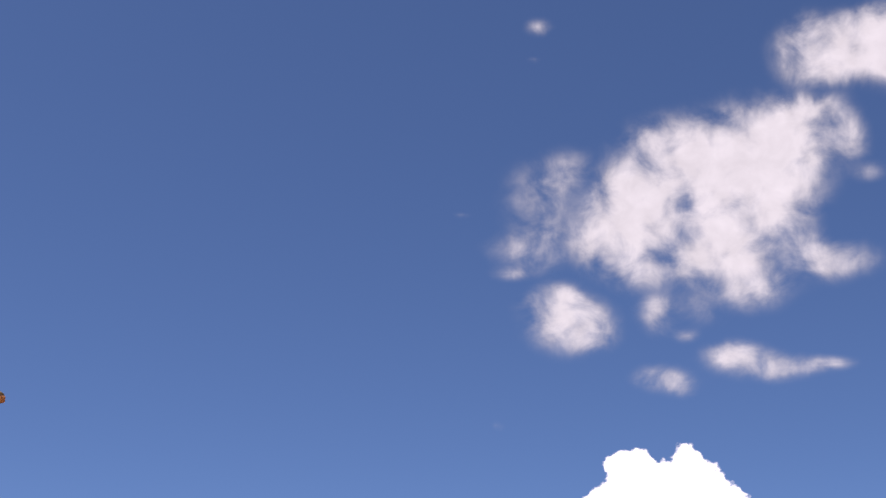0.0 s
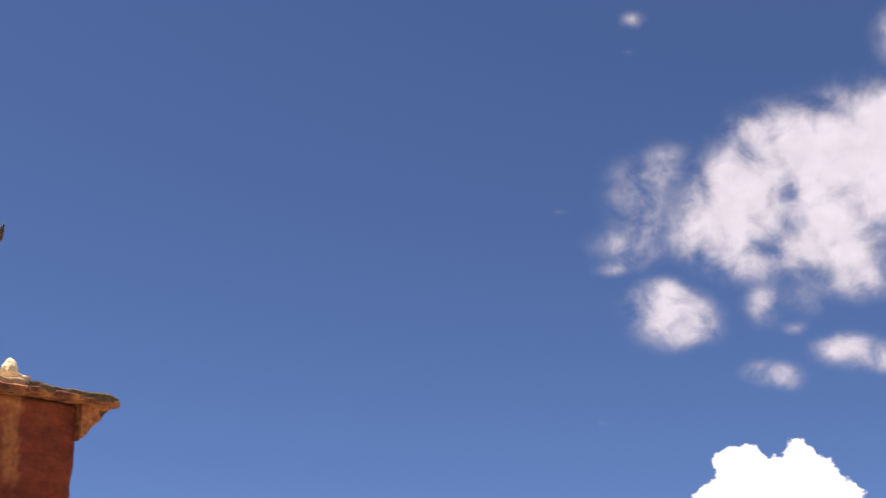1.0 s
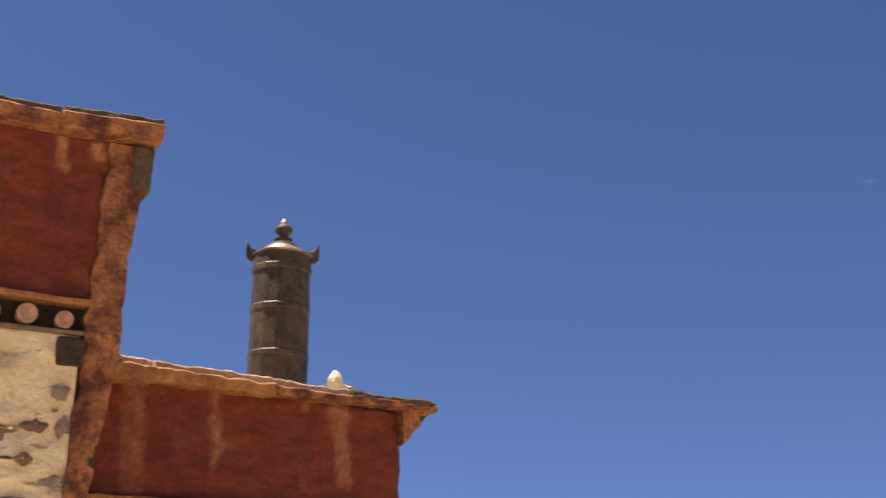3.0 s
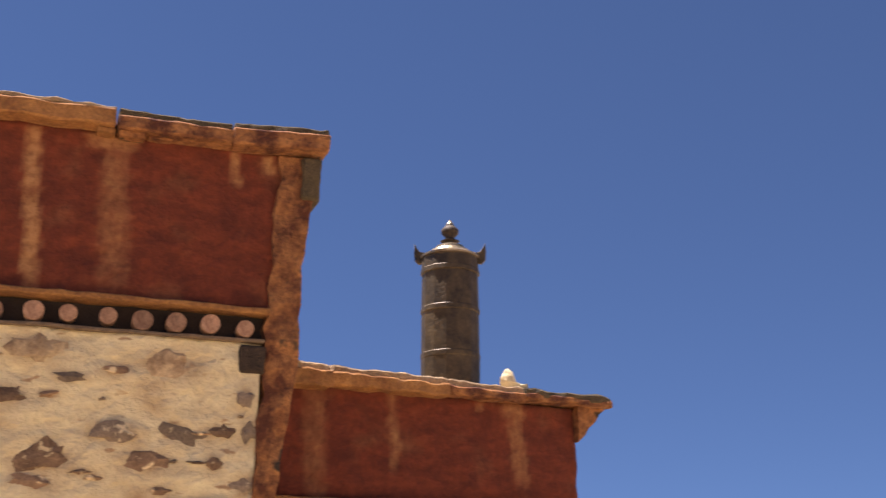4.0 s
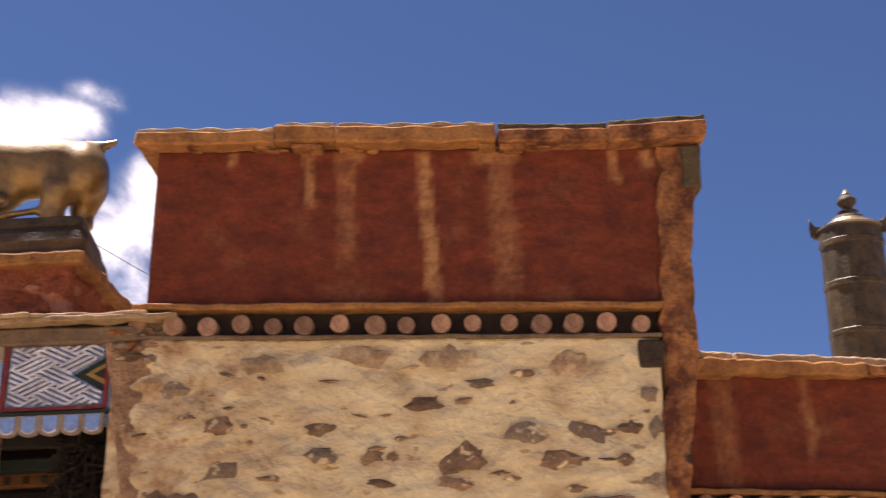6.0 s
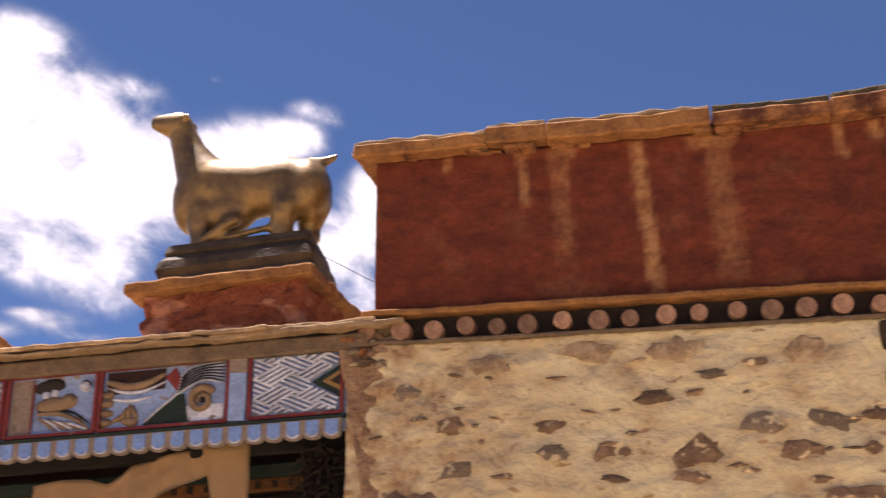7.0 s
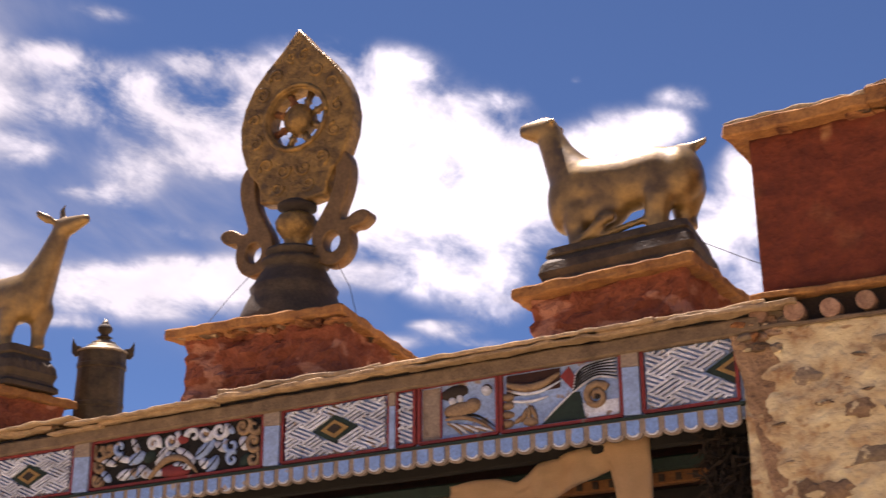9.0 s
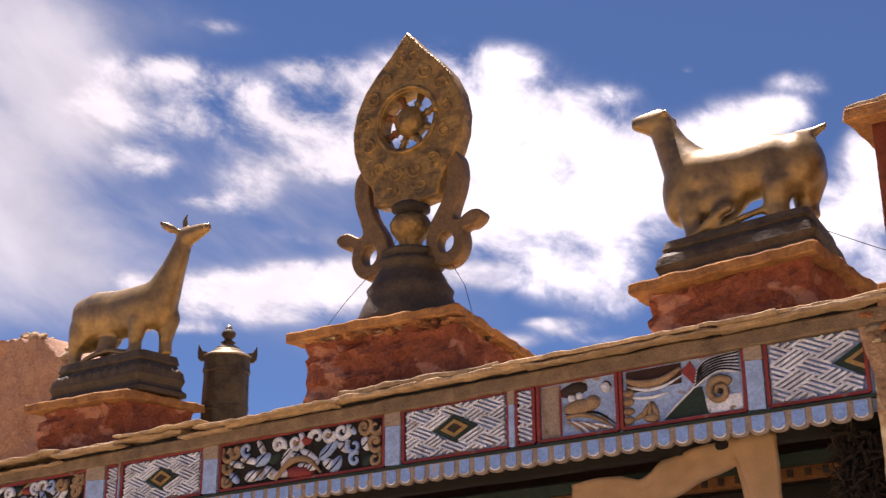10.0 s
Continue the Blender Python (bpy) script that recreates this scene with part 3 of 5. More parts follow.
def lattice_panel(x0, x1, diamond=0.5, flip=1):
    t = thing("lattice_panel", PORCH, ((x0 + x1) / 2, 0.03, zb((x0 + x1) / 2)), "white fretwork panel, green and ochre diamond, crimson frame"
              if diamond is not None else "narrow strip of white fretwork", "frieze panel", "frieze panels")
    red_frame(t, x0, x1)
    wdt, hgt = x1 - x0, 0.39
    bm = bmesh.new()
    cx = x0 + wdt * (diamond if diamond is not None else -9)
    cell = 0.15
    ang = radians(25)
    e1, e2 = Vector((math.cos(ang), math.sin(ang))), Vector((-math.cos(ang), math.sin(ang)))
    def ok(p):
        a = (p.x) / wdt
        return 0.03 < a < 0.97 and 0.05 < p.y / hgt < 0.95
    for i in range(-16, 17):
        for j in range(-16, 17):
            c = e1 * cell * i + e2 * cell * j + Vector((wdt * 0.5, hgt * 0.5))
            along, across = (e1, e2) if (i + j) % 2 else (e2, e1)
            for k in (-1.5, -0.5, 0.5, 1.5):
                p0 = c + across * cell * k / 4.0 - along * cell * 0.60
                p1 = c + across * cell * k / 4.0 + along * cell * 0.60
                n = 12
                run = [p0.lerp(p1, q / n) for q in range(n + 1)]
                run = [p for p in run if ok(p) and (diamond is None or abs(p.x + x0 - cx) / 0.20 + abs(p.y - hgt / 2) / 0.115 > 1)]
                if len(run) > 2:
                    a, b = run[0], run[-1]
                    P = uv(x0, x1, a.x / wdt, a.y / hgt)
                    Q = uv(x0, x1, b.x / wdt, b.y / hgt)
                    lift = 0.004 if (i + j) % 2 else 0.0
                    bar(bm, P, Q, 0.0155, 0.004 - lift, 0.036)
    tagged(part("fretwork", bm, WHITE, t, "raised white fretwork"), kind="stuff")
    if diamond is not None:
        for s, mat, y, nm in ((1.0, GREEN, 0.012, "diamond"), (0.62, YELLOW, 0.002, "ochre_diamond"), (0.34, DARKWOOD, -0.005, "diamond_centre")):
            zc = zb(cx) + (zt(cx) - zb(cx)) / 2
            bm = bmesh.new()
            pts = [(cx - 0.185 * s, zc - 0.185 * s * 0.07), (cx, zc - 0.105 * s), (cx + 0.185 * s, zc + 0.185 * s * 0.07), (cx, zc + 0.105 * s)]
            pts = [(max(x0 + 0.015, min(x1 - 0.012, px)), pz) for px, pz in pts]
            prism(bm, pts, y, 0.036)
            part(nm, bm, mat, t)
    return t


def spiral(bm, c, r, turns, start, w, y, sense=1):
    pts, rad = [], []
    n = int(14 * turns)
    for k in range(n + 1):
        f = k / n
        a = start + sense * 2 * math.pi * turns * f
        rr = r * (1 - 0.82 * f)
        pts.append((c[0] + rr * math.cos(a), y, c[1] + rr * math.sin(a)))
        rad.append(w * (1 - 0.45 * f))
    tube(bm, pts, rad, 6)


class Relief:
    """The pieces of a carved panel, set by fractions of its width and height."""

    def __init__(self, x0, x1, label, ground=None):
        self.x0, self.x1 = x0, x1
        xm = (x0 + x1) / 2
        self.t = thing("carved_panel", PORCH, (xm, 0.03, zb(xm)), label, "frieze panel", "frieze panels")
        red_frame(self.t, x0, x1)
        if ground:
            bm = bmesh.new()
            prism(bm, [uv(x0, x1, a, b) for a, b in ((0, 0), (1, 0), (1, 1), (0, 1))], 0.028, 0.038)
            part("ground_board", bm, ground, self.t, "dark recessed ground")

    def put(self, name, bm, mat, smooth=True):
        x0, x1 = self.x0, self.x1
        for v in bm.verts:
            v.co.x = x0 + (x1 - x0) * min(0.985, max(0.015, (v.co.x - x0) / (x1 - x0)))
            v.co.z = min(zt(v.co.x) - 0.012, max(zb(v.co.x) + 0.012, v.co.z))
        return part(name, bm, mat, self.t, smooth=smooth)

    def curl(self, a, b, r, turns, start, w, mat, sense=1):
        bm = bmesh.new()
        c = uv(self.x0, self.x1, a, b)
        spiral(bm, c, r, turns, start, w, 0.018, sense)
        self.put("curl", bm, mat)

    def blob(self, name, a, b, rx, rz, mat, turn=0.0, depth=0.03):
        bm = bmesh.new()
        ball(bm, (0, 0, 0), (rx, depth, rz), 2)
        for v in bm.verts:
            v.co *= 1 + 0.12 * noise.noise(v.co * 18 + Vector((a * 9, b * 7, 0)))
        c = uv(self.x0, self.x1, a, b)
        bm.transform(Matrix.Translation((c[0], 0.034, c[1])) @ Matrix.Rotation(radians(-turn), 4, "Y"))
        self.put(name, bm, mat)

    def sweep(self, name, pts, w, mat, y=0.02):
        """A tapered strand through the points."""
        q = [uv(self.x0, self.x1, a, b) for a, b in pts]
        fine = []
        for k in range(len(q) - 1):
            p0, p1, p2, p3 = q[max(0, k - 1)], q[k], q[k + 1], q[min(len(q) - 1, k + 2)]
            for s in range(4):
                f = s / 4
                fine.append(tuple(0.5 * ((2 * p1[i]) + (p2[i] - p0[i]) * f + (2 * p0[i] - 5 * p1[i] + 4 * p2[i] - p3[i]) * f * f
                                         + (3 * p1[i] - p0[i] - 3 * p2[i] + p3[i]) * f ** 3) for i in (0, 1)))
        fine.append(q[-1])
        bm = bmesh.new()
        n = len(fine)
        tube(bm, [(px, y, pz) for px, pz in fine], [w * (0.35 + 0.65 * math.sin(math.pi * min(1, 0.12 + 0.88 * k / (n - 1)))) for k in range(n)], 6)
        self.put(name, bm, mat)

    def field(self, name, pts, mat, y=0.024):
        bm = bmesh.new()
        prism(bm, [uv(self.x0, self.x1, a, b) for a, b in pts], y, 0.036)
        self.put(name, bm, mat, False)


def claw_panel(x0, x1):
    p = Relief(x0, x1, "carved panel with tan curl, clawed foot and striped mane")
    p.field("leaf", [(0.34, 0.05), (0.70, 0.05), (0.66, 0.50), (0.60, 0.50)], GREEN)
    p.field("wedge", [(0.50, 0.80), (0.60, 0.55), (0.66, 0.60), (0.58, 0.95)], CRIMSON)
    p.field("light_ground", [(0.66, 0.05), (0.97, 0.05), (0.97, 0.30), (0.68, 0.30)], WHITE, 0.027)
    p.curl(0.80, 0.38, 0.088, 1.5, 0.6, 0.028, TAN)
    p.blob("eye_of_curl", 0.80, 0.38, 0.02, 0.02, DARKWOOD)
    for k in range(7):
        f = k / 6
        p.sweep("strand", [(0.60 + 0.03 * f, 0.50 + 0.28 * f), (0.70, 0.62 + 0.27 * f), (0.82, 0.70 + 0.24 * f), (0.97, 0.62 + 0.36 * f)], 0.011, WHITE)
        if k < 6:
            p.sweep("groove", [(0.61 + 0.03 * f, 0.52 + 0.28 * f), (0.70, 0.645 + 0.27 * f), (0.82, 0.725 + 0.24 * f), (0.97, 0.655 + 0.35 * f)], 0.0075, SHADEBLACK, 0.012)
    for k, turn in enumerate((70, 95, 120, 150)):
        a = radians(turn)
        p.blob("toe", 0.20 + 0.05 * math.cos(a) * 2.0 + 0.04, 0.17 + 0.16 * math.sin(a) - 0.06, 0.018, 0.055, TAN, 90 - turn)
    p.blob("foot", 0.24, 0.12, 0.06, 0.032, TAN)
    for k in range(4):
        p.blob("toe", 0.045, 0.14 + 0.15 * k, 0.05, 0.028, TAN)
    p.sweep("outline", [(0.36, 0.10), (0.46, 0.28), (0.56, 0.44), (0.62, 0.54)], 0.009, WHITE)
    p.sweep("cloud_roll", [(0.05, 0.80), (0.2, 0.70), (0.35, 0.72), (0.5, 0.86)], 0.030, TAN)
    p.sweep("groove", [(0.05, 0.70), (0.2, 0.60), (0.35, 0.61), (0.52, 0.74)], 0.012, WHITE, 0.022)
    p.field("dark_ground", [(0.04, 0.58), (0.50, 0.62), (0.50, 0.95), (0.04, 0.95)], OXBLOOD, 0.029)
    p.sweep("wave", [(0.10, 0.50), (0.25, 0.46), (0.4, 0.50)], 0.012, WHITE)


def snout_panel(x0, x1):
    p = Relief(x0, x1, "faded carved panel with tan snout shape and eye")
    p.field("worn_ground", [(0.03, 0.04), (0.26, 0.04), (0.26, 0.95), (0.03, 0.95)], GREYWOOD, 0.031)
    p.sweep("bar", [(0.28, 0.05), (0.28, 0.5), (0.285, 0.95)], 0.010, CRIMSON)
    p.blob("snout", 0.52, 0.50, 0.13, 0.055, TAN, 5)
    p.blob("snout", 0.68, 0.55, 0.06, 0.05, TAN)
    p.blob("brow", 0.45, 0.82, 0.11, 0.05, DARKWOOD, 10)
    p.blob("tooth", 0.42, 0.68, 0.03, 0.03, WHITE)
    p.blob("tooth", 0.52, 0.70, 0.025, 0.03, WHITE)
    p.blob("eye", 0.86, 0.78, 0.042, 0.042, WHITE)
    p.curl(0.86, 0.78, 0.036, 1.2, 0.0, 0.008, DARKWOOD)
    for k in range(6):
        p.sweep("strand", [(0.36 + 0.05 * k, 0.30 - 0.02 * k), (0.46 + 0.06 * k, 0.20 - 0.01 * k), (0.55 + 0.075 * k, 0.06)], 0.012, WHITE if k % 2 else TAN)
    p.sweep("jaw", [(0.34, 0.36), (0.55, 0.36), (0.75, 0.26), (0.95, 0.05)], 0.016, TAN)
    p.sweep("groove", [(0.34, 0.41), (0.55, 0.41), (0.76, 0.34), (0.96, 0.12)], 0.009, SHADEBLACK, 0.026)


def beast_panel(x0, x1, seed, label):
    """Crowded carving on a dark ground: tan curls, white bodies, dark leaves, a red jewel."""
    p = Relief(x0, x1, label, SHADEBLACK)
    r = random.Random(seed)
    wide = x1 - x0
    n = int(wide / 0.115)
    for i in range(n):
        a = (i + 0.5) / n
        side = 1 if a < 0.5 else -1
        for b in (0.20, 0.52, 0.80):
            aa, bb = min(0.95, max(0.05, a + r.uniform(-0.03, 0.03))), b + r.uniform(-0.05, 0.05)
            edge = abs(a - 0.5) * 2
            k = r.random()
            if (b > 0.7 and k < 0.6) or edge > 0.78:
                p.curl(aa, bb, r.uniform(0.055, 0.08), r.uniform(0.8, 1.3), r.uniform(0, 6), 0.027, TAN if edge > 0.5 else WHITE, side)
                p.blob("boss", aa, bb, 0.035, 0.03, TAN if r.random() < 0.6 else SHADEBLACK)
            elif k < 0.74:
                turn = r.uniform(-60, 60)
                p.blob("body", aa, bb, r.uniform(0.06, 0.115), r.uniform(0.028, 0.05), WHITE if r.random() < 0.8 else BLUE, turn)
                p.sweep("groove", [(aa - 0.04, bb - 0.12), (aa, bb + 0.02 * side), (aa + 0.035, bb + 0.14)], 0.007, SHADEBLACK, 0.006)
            elif k < 0.82:
                p.curl(aa, bb, r.uniform(0.05, 0.07), 1.0, r.uniform(0, 6), 0.022, BLUE, -side)
            elif k < 0.90:
                p.blob("leaf", aa, bb, 0.07, 0.05, GREEN, r.uniform(-40, 40), 0.02)
            else:
                p.sweep("strand", [(aa - 0.06, bb - 0.15), (aa, bb + 0.05), (aa + 0.05, bb + 0.2)], 0.02, TAN if r.random() < 0.5 else WHITE)
    p.blob("jewel", 0.50, 0.14, 0.15, 0.06, CRIMSON, 0, 0.04)
    p.sweep("arch", [(0.36, 0.06), (0.43, 0.34), (0.50, 0.42), (0.57, 0.34), (0.64, 0.06)], 0.028, TAN, 0.008)
    p.blob("jewel", 0.53, 0.78, 0.07, 0.04, CRIMSON, 0, 0.04)


lattice_panel(-0.655, -0.055, 0.98)
claw_panel(-1.635, -0.80)
snout_panel(-2.25, -1.665)
lattice_panel(-2.42, -2.285, None)
lattice_panel(-3.36, -2.485, 0.5)
beast_panel(-5.12, -3.53, 7, "crowded carved panel, tan curls and white bodies, red jewel")
lattice_panel(-6.22, -5.31, 0.5)
lattice_panel(-6.40, -6.27, None)
beast_panel(-8.30, -6.66, 21, "crowded carved panel with tan curls on dark ground")
lattice_panel(-9.40, -8.50, 0.5)
# posts between the panels
for x0, x1 in ((-0.785, -0.675), (-2.475, -2.43), (-3.51, -3.38), (-5.29, -5.14), (-6.25, -6.235), (-6.64, -6.42), (-8.48, -8.32)):
    xm = (x0 + x1) / 2
    t = thing("frieze_post", PORCH, (xm, 0.0, zb(xm)), "short greyish blue painted post between frieze panels", "post", "frieze posts")
    bm = bmesh.new()
    box(bm, x0, x1, -0.012, 0.034, zb(xm) - 0.01, zt(xm) - 0.10, 0.006)
    part("shaft", bm, BLUE, t)
    bm = bmesh.new()
    box(bm, x0 - 0.004, x1 + 0.004, -0.018, 0.034, zt(xm) - 0.10, zt(xm) + 0.02, 0.006)
    part("head", bm, GREYWOOD, t, "bare greyed head")
# moulding and scalloped valance
bm = bmesh.new()
box(bm, -10.5, -0.02, -0.02, 0.035, 2.765, 2.785)
setting("frieze_moulding", sloped(bm, 0.066), GREEN, PORCH, "dark green moulding under the frieze", "moulding")
val = thing("scalloped_valance", PORCH, (-4.0, 0.0, 2.4), "row of scalloped wooden drops with blue fields under the frieze", "valance")
sc, xs = 0.1235, -0.05
while xs - sc > -9.0:
    xc = xs - sc / 2
    z1 = 2.765 + 0.066 * xc
    pts = [(xs, z1 + 0.004), (xs - sc, z1 - 0.004)]
    pts += [(xc - sc / 2 * math.cos(a), z1 - 0.095 - 0.033 * math.sin(a)) for a in (0, 0.6, 1.1, 1.57, 2.04, 2.54, math.pi)]
    bm = bmesh.new()
    prism(bm, pts, -0.012, 0.02)
    drop = part("drop", bm, GREYWOOD, val)
    bm = bmesh.new()
    h = sc * 0.33
    pts = [(xc + h, z1 - 0.004), (xc - h, z1 - 0.008)] + [(xc - h * math.cos(a), z1 - 0.086 - 0.022 * math.sin(a)) for a in (0, 0.7, 1.57, 2.44, math.pi)]
    prism(bm, pts, -0.019, -0.008)
    part("field", bm, SKYBLUE, drop, "worn blue field")
    bm = bmesh.new()
    tube(bm, [(xc - h * 0.9 * math.cos(a), -0.018, z1 - 0.082 - 0.026 * math.sin(a)) for a in (0.2, 0.7, 1.2, 1.57, 1.94, 2.44, 2.94)], [0.007] * 7, 5)
    part("lip", bm, WHITE, drop, "white painted lip")
    xs -= sc

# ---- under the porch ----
# the back wall's dimness is in its colour
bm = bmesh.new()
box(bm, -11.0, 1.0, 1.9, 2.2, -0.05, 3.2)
setting("wall_porch_back", bm, OXBLOOD, PORCH, "red wall inside the porch, its shade put into the colour", "wall")
# ceiling coloured near black in place of the porch's deep shade
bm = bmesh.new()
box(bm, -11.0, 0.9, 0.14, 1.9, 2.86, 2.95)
setting("ceiling_porch", sloped(bm), SHADEBLACK, PORCH, "timber porch ceiling, its shade put into the colour", "ceiling")
bm = bmesh.new()
box(bm, 0.16, 0.9, 0.75, 1.9, -0.05, 3.0)
setting("wall_porch_side", bm, RED_ROUGH, PORCH, "side wall of the porch", "wall")
# beam colours are lowered so that they hold the porch shade
for y, z, h, mat, lab in ((0.30, 2.62, 0.10, SHADEBLACK, "timber porch beam, porch shade put into its colour"), (0.55, 2.50, 0.09, GREEN, "dark green painted porch beam"), (0.85, 2.44, 0.10, OCHRE, "orange painted porch beam with key pattern"),
                          (1.0, 2.32, 0.11, SHADEBLACK, "timber porch beam, porch shade put into its colour"), (1.15, 2.18, 0.10, OXBLOOD, "red painted porch beam, darkened for the porch shade")):
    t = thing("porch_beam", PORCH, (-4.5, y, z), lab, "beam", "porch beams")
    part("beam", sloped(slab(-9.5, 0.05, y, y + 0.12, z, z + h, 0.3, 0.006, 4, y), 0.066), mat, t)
    if mat is OCHRE:
        bm = bmesh.new()
        for q in range(42):
            bx = -0.15 - q * 0.12
            box(bm, bx - 0.04, bx, y - 0.012, y + 0.005, z + 0.02 + 0.066 * bx, z + 0.07 + 0.066 * bx)
        part("key_pattern", bm, DARKWOOD, t, "dark key pattern")
# cloth hanging under the valance
top_pts = [(-0.70, 2.70), (-1.0, 2.63), (-1.3, 2.56), (-1.47, 2.51), (-1.56, 2.43), (-1.64, 2.39), (-1.78, 2.425), (-1.92, 2.42), (-2.15, 2.385), (-2.8, 2.345), (-3.4, 2.30)]
low_pts = [(-0.70, 2.0), (-0.90, 2.0), (-0.945, 2.30), (-0.975, 2.44), (-1.12, 2.385), (-1.29, 2.31), (-1.5, 2.22), (-1.9, 2.18), (-2.8, 2.12), (-3.4, 2.1)]


def along(pts, x):
    for (xa, za), (xb, zb_) in zip(pts, pts[1:]):
        if xb <= x <= xa:
            return za + (zb_ - za) * (xa - x) / (xa - xb)
    return pts[-1][1]


t = thing("door_cloth", PORCH, (-1.7, 0.5, 2.0), "cream canvas door cloth draped under the porch", "cloth")
bm = bmesh.new()
cols = []
for i in range(59):
    x = -0.70 - i * 0.025
    cols.append([bm.verts.new((x, 0.28 + 0.025 * math.sin(x * 17 + 0.8 * math.sin(x * 5)) + 0.02 * fbm(x * 6, j, 0), along(low_pts, x) + (along(top_pts, x) - along(low_pts, x)) * j / 8))
                 for j in range(9)])
for a, b in zip(cols, cols[1:]):
    for j in range(8):
        bm.faces.new((a[j], b[j], b[j + 1], a[j + 1]))
bmesh.ops.solidify(bm, geom=bm.faces[:], thickness=0.006)
part("cloth", bm, CLOTH, t, smooth=True)
# straw and brush hanging at the pier
t = thing("straw_bundle", PORCH, (-0.1, 0.35, 2.15), "dark tangled straw hanging under the eave", "straw", kind="stuff")
rng = random.Random(8)
bm = bmesh.new()
for _ in range(900):
    p = Vector((rng.uniform(-0.34, 0.10), rng.uniform(0.2, 0.5), rng.uniform(2.12, 2.64)))
    d = Vector((rng.gauss(0, 0.5), rng.gauss(0, 0.4), rng.gauss(-0.4, 0.6))).normalized() * rng.uniform(0.06, 0.16)
    tube(bm, [p, p + d * 0.5 + Vector((0, 0, rng.uniform(-0.02, 0.02))), p + d], [0.009, 0.007, 0.003], 3)
part("straw", bm, THATCH, t)

# pier that closes the wing towards the porch
bm = slab(-0.10, 0.22, -0.02, 0.7, -0.05, 3.31, 0.09, 0.016, 6, 4.0)
for v in bm.verts:
    v.co.x += 0.20 * max(0, (3.3 - v.co.z)) * 0.9 * (1 if v.co.x < 0.06 else 0.2)
pier = setting("pier_porch", bm, BROWNDAUB, PORCH, "brown rubble pier between the porch and the tall block", "wall")


# ---- plinths, deer, wheel ----
def tilted(bm, x, k):
    for v in bm.verts:
        v.co.z += k * (v.co.x - x)
    return bm


def plinth(x0, x1, y0, y1, z0, z1, lip, droop, label, seed, skew=0.0, tilt=0.07, fall=0.0):
    t = thing("plinth", PORCH, ((x0 + x1) / 2, (y0 + y1) / 2, z0), label, "plinth", "roof plinths")
    body = slab(x0, x1, y0, y1, z0, z1, 0.045, 0.024, 6, seed)
    for v in body.verts:
        v.co.y += 0.16 * abs(fbm(v.co.x * 2.2 - v.co.z * 2.0, v.co.z * 4.5 + v.co.x, seed)) * (1 if v.co.y < (y0 + y1) / 2 else 0)
        v.co.x += 0.03 * fbm(v.co.y * 5, v.co.z * 7, seed + 4)
    top = slab(x0 - lip, x1 + lip * 0.8, y0 - 0.09, y1 + 0.1, z1 - 0.035, z1 + 0.045, 0.05, 0.014, 7, seed + 3, 0.0, droop)
    for v in body.verts[:] + top.verts[:]:
        v.co.x += skew * (v.co.y - y0) * max(0.0, (v.co.x - x0) / (x1 - x0))
        v.co.z -= fall * (v.co.y - y0) * max(0.0, (v.co.x - x0) / (x1 - x0))
    part("body", tilted(body, (x0 + x1) / 2, tilt), RED_ROUGH, t)
    part("lip", tilted(top, (x0 + x1) / 2, tilt), CLAY, t, "thick orange clay slab lip")
    return t


plinth(-1.45, -0.36, 0.12, 1.35, 3.10, 3.71, 0.10, 0.0, "worn red plaster plinth carrying a gilt deer", 1.0, 0.10, 0.10)
p = plinth(-4.42, -2.98, 0.12, 1.30, 2.90, 3.70, 0.11, -0.05, "worn red plaster plinth carrying the gilt wheel", 5.0, 0.0, 0.05, 0.11)
plinth(-7.52, -6.38, 0.12, 0.98, 2.70, 3.37, 0.10, 0.0, "worn red plaster plinth carrying a horned gilt deer", 9.0, 0.0, 0.03)
rng = random.Random(4)


def rubble(parent, n, spot, mats, label):
    """Broken lumps bedded in mud; spot(k) gives centre and half sizes."""
    for k in range(n):
        c, s = spot(k)
        bm = bmesh.new()
        bmesh.ops.create_icosphere(bm, subdivisions=2, radius=1.0)
        sd = rng.uniform(0, 90)
        for v in bm.verts:
            v.co = v.co * (0.9 + 0.55 * noise.noise(v.co * 1.3 + Vector((sd, 0, 0))) + 0.25 * noise.noise(v.co * 3 + Vector((0, sd, 0))))
            v.co = Vector((v.co.x * s[0], v.co.y * s[1], v.co.z * s[2])) + Vector(c)
        part("rubble_stone", bm, rng.choice(mats), parent, label)


rubble(p, 20, lambda k: ((-4.40 + k * 0.075 + rng.uniform(-0.02, 0.02), 0.13 + rng.uniform(-0.03, 0.02), 3.655 + rng.uniform(-0.025, 0.02)),
                         (rng.uniform(0.035, 0.09), 0.08, rng.uniform(0.02, 0.045))), (CLAY, RUST, STONE, RUST), "broken clay lump bedding the lip")
rubble(p, 12, lambda k: ((-3.0 + rng.uniform(-0.02, 0.03), 0.16 + k * 0.095, 3.68 - 0.0105 * k + rng.uniform(-0.025, 0.02)),
                         (0.08, rng.uniform(0.04, 0.09), rng.uniform(0.02, 0.045))), (CLAY, RUST, STONE, RUST), "broken clay lump bedding the lip")


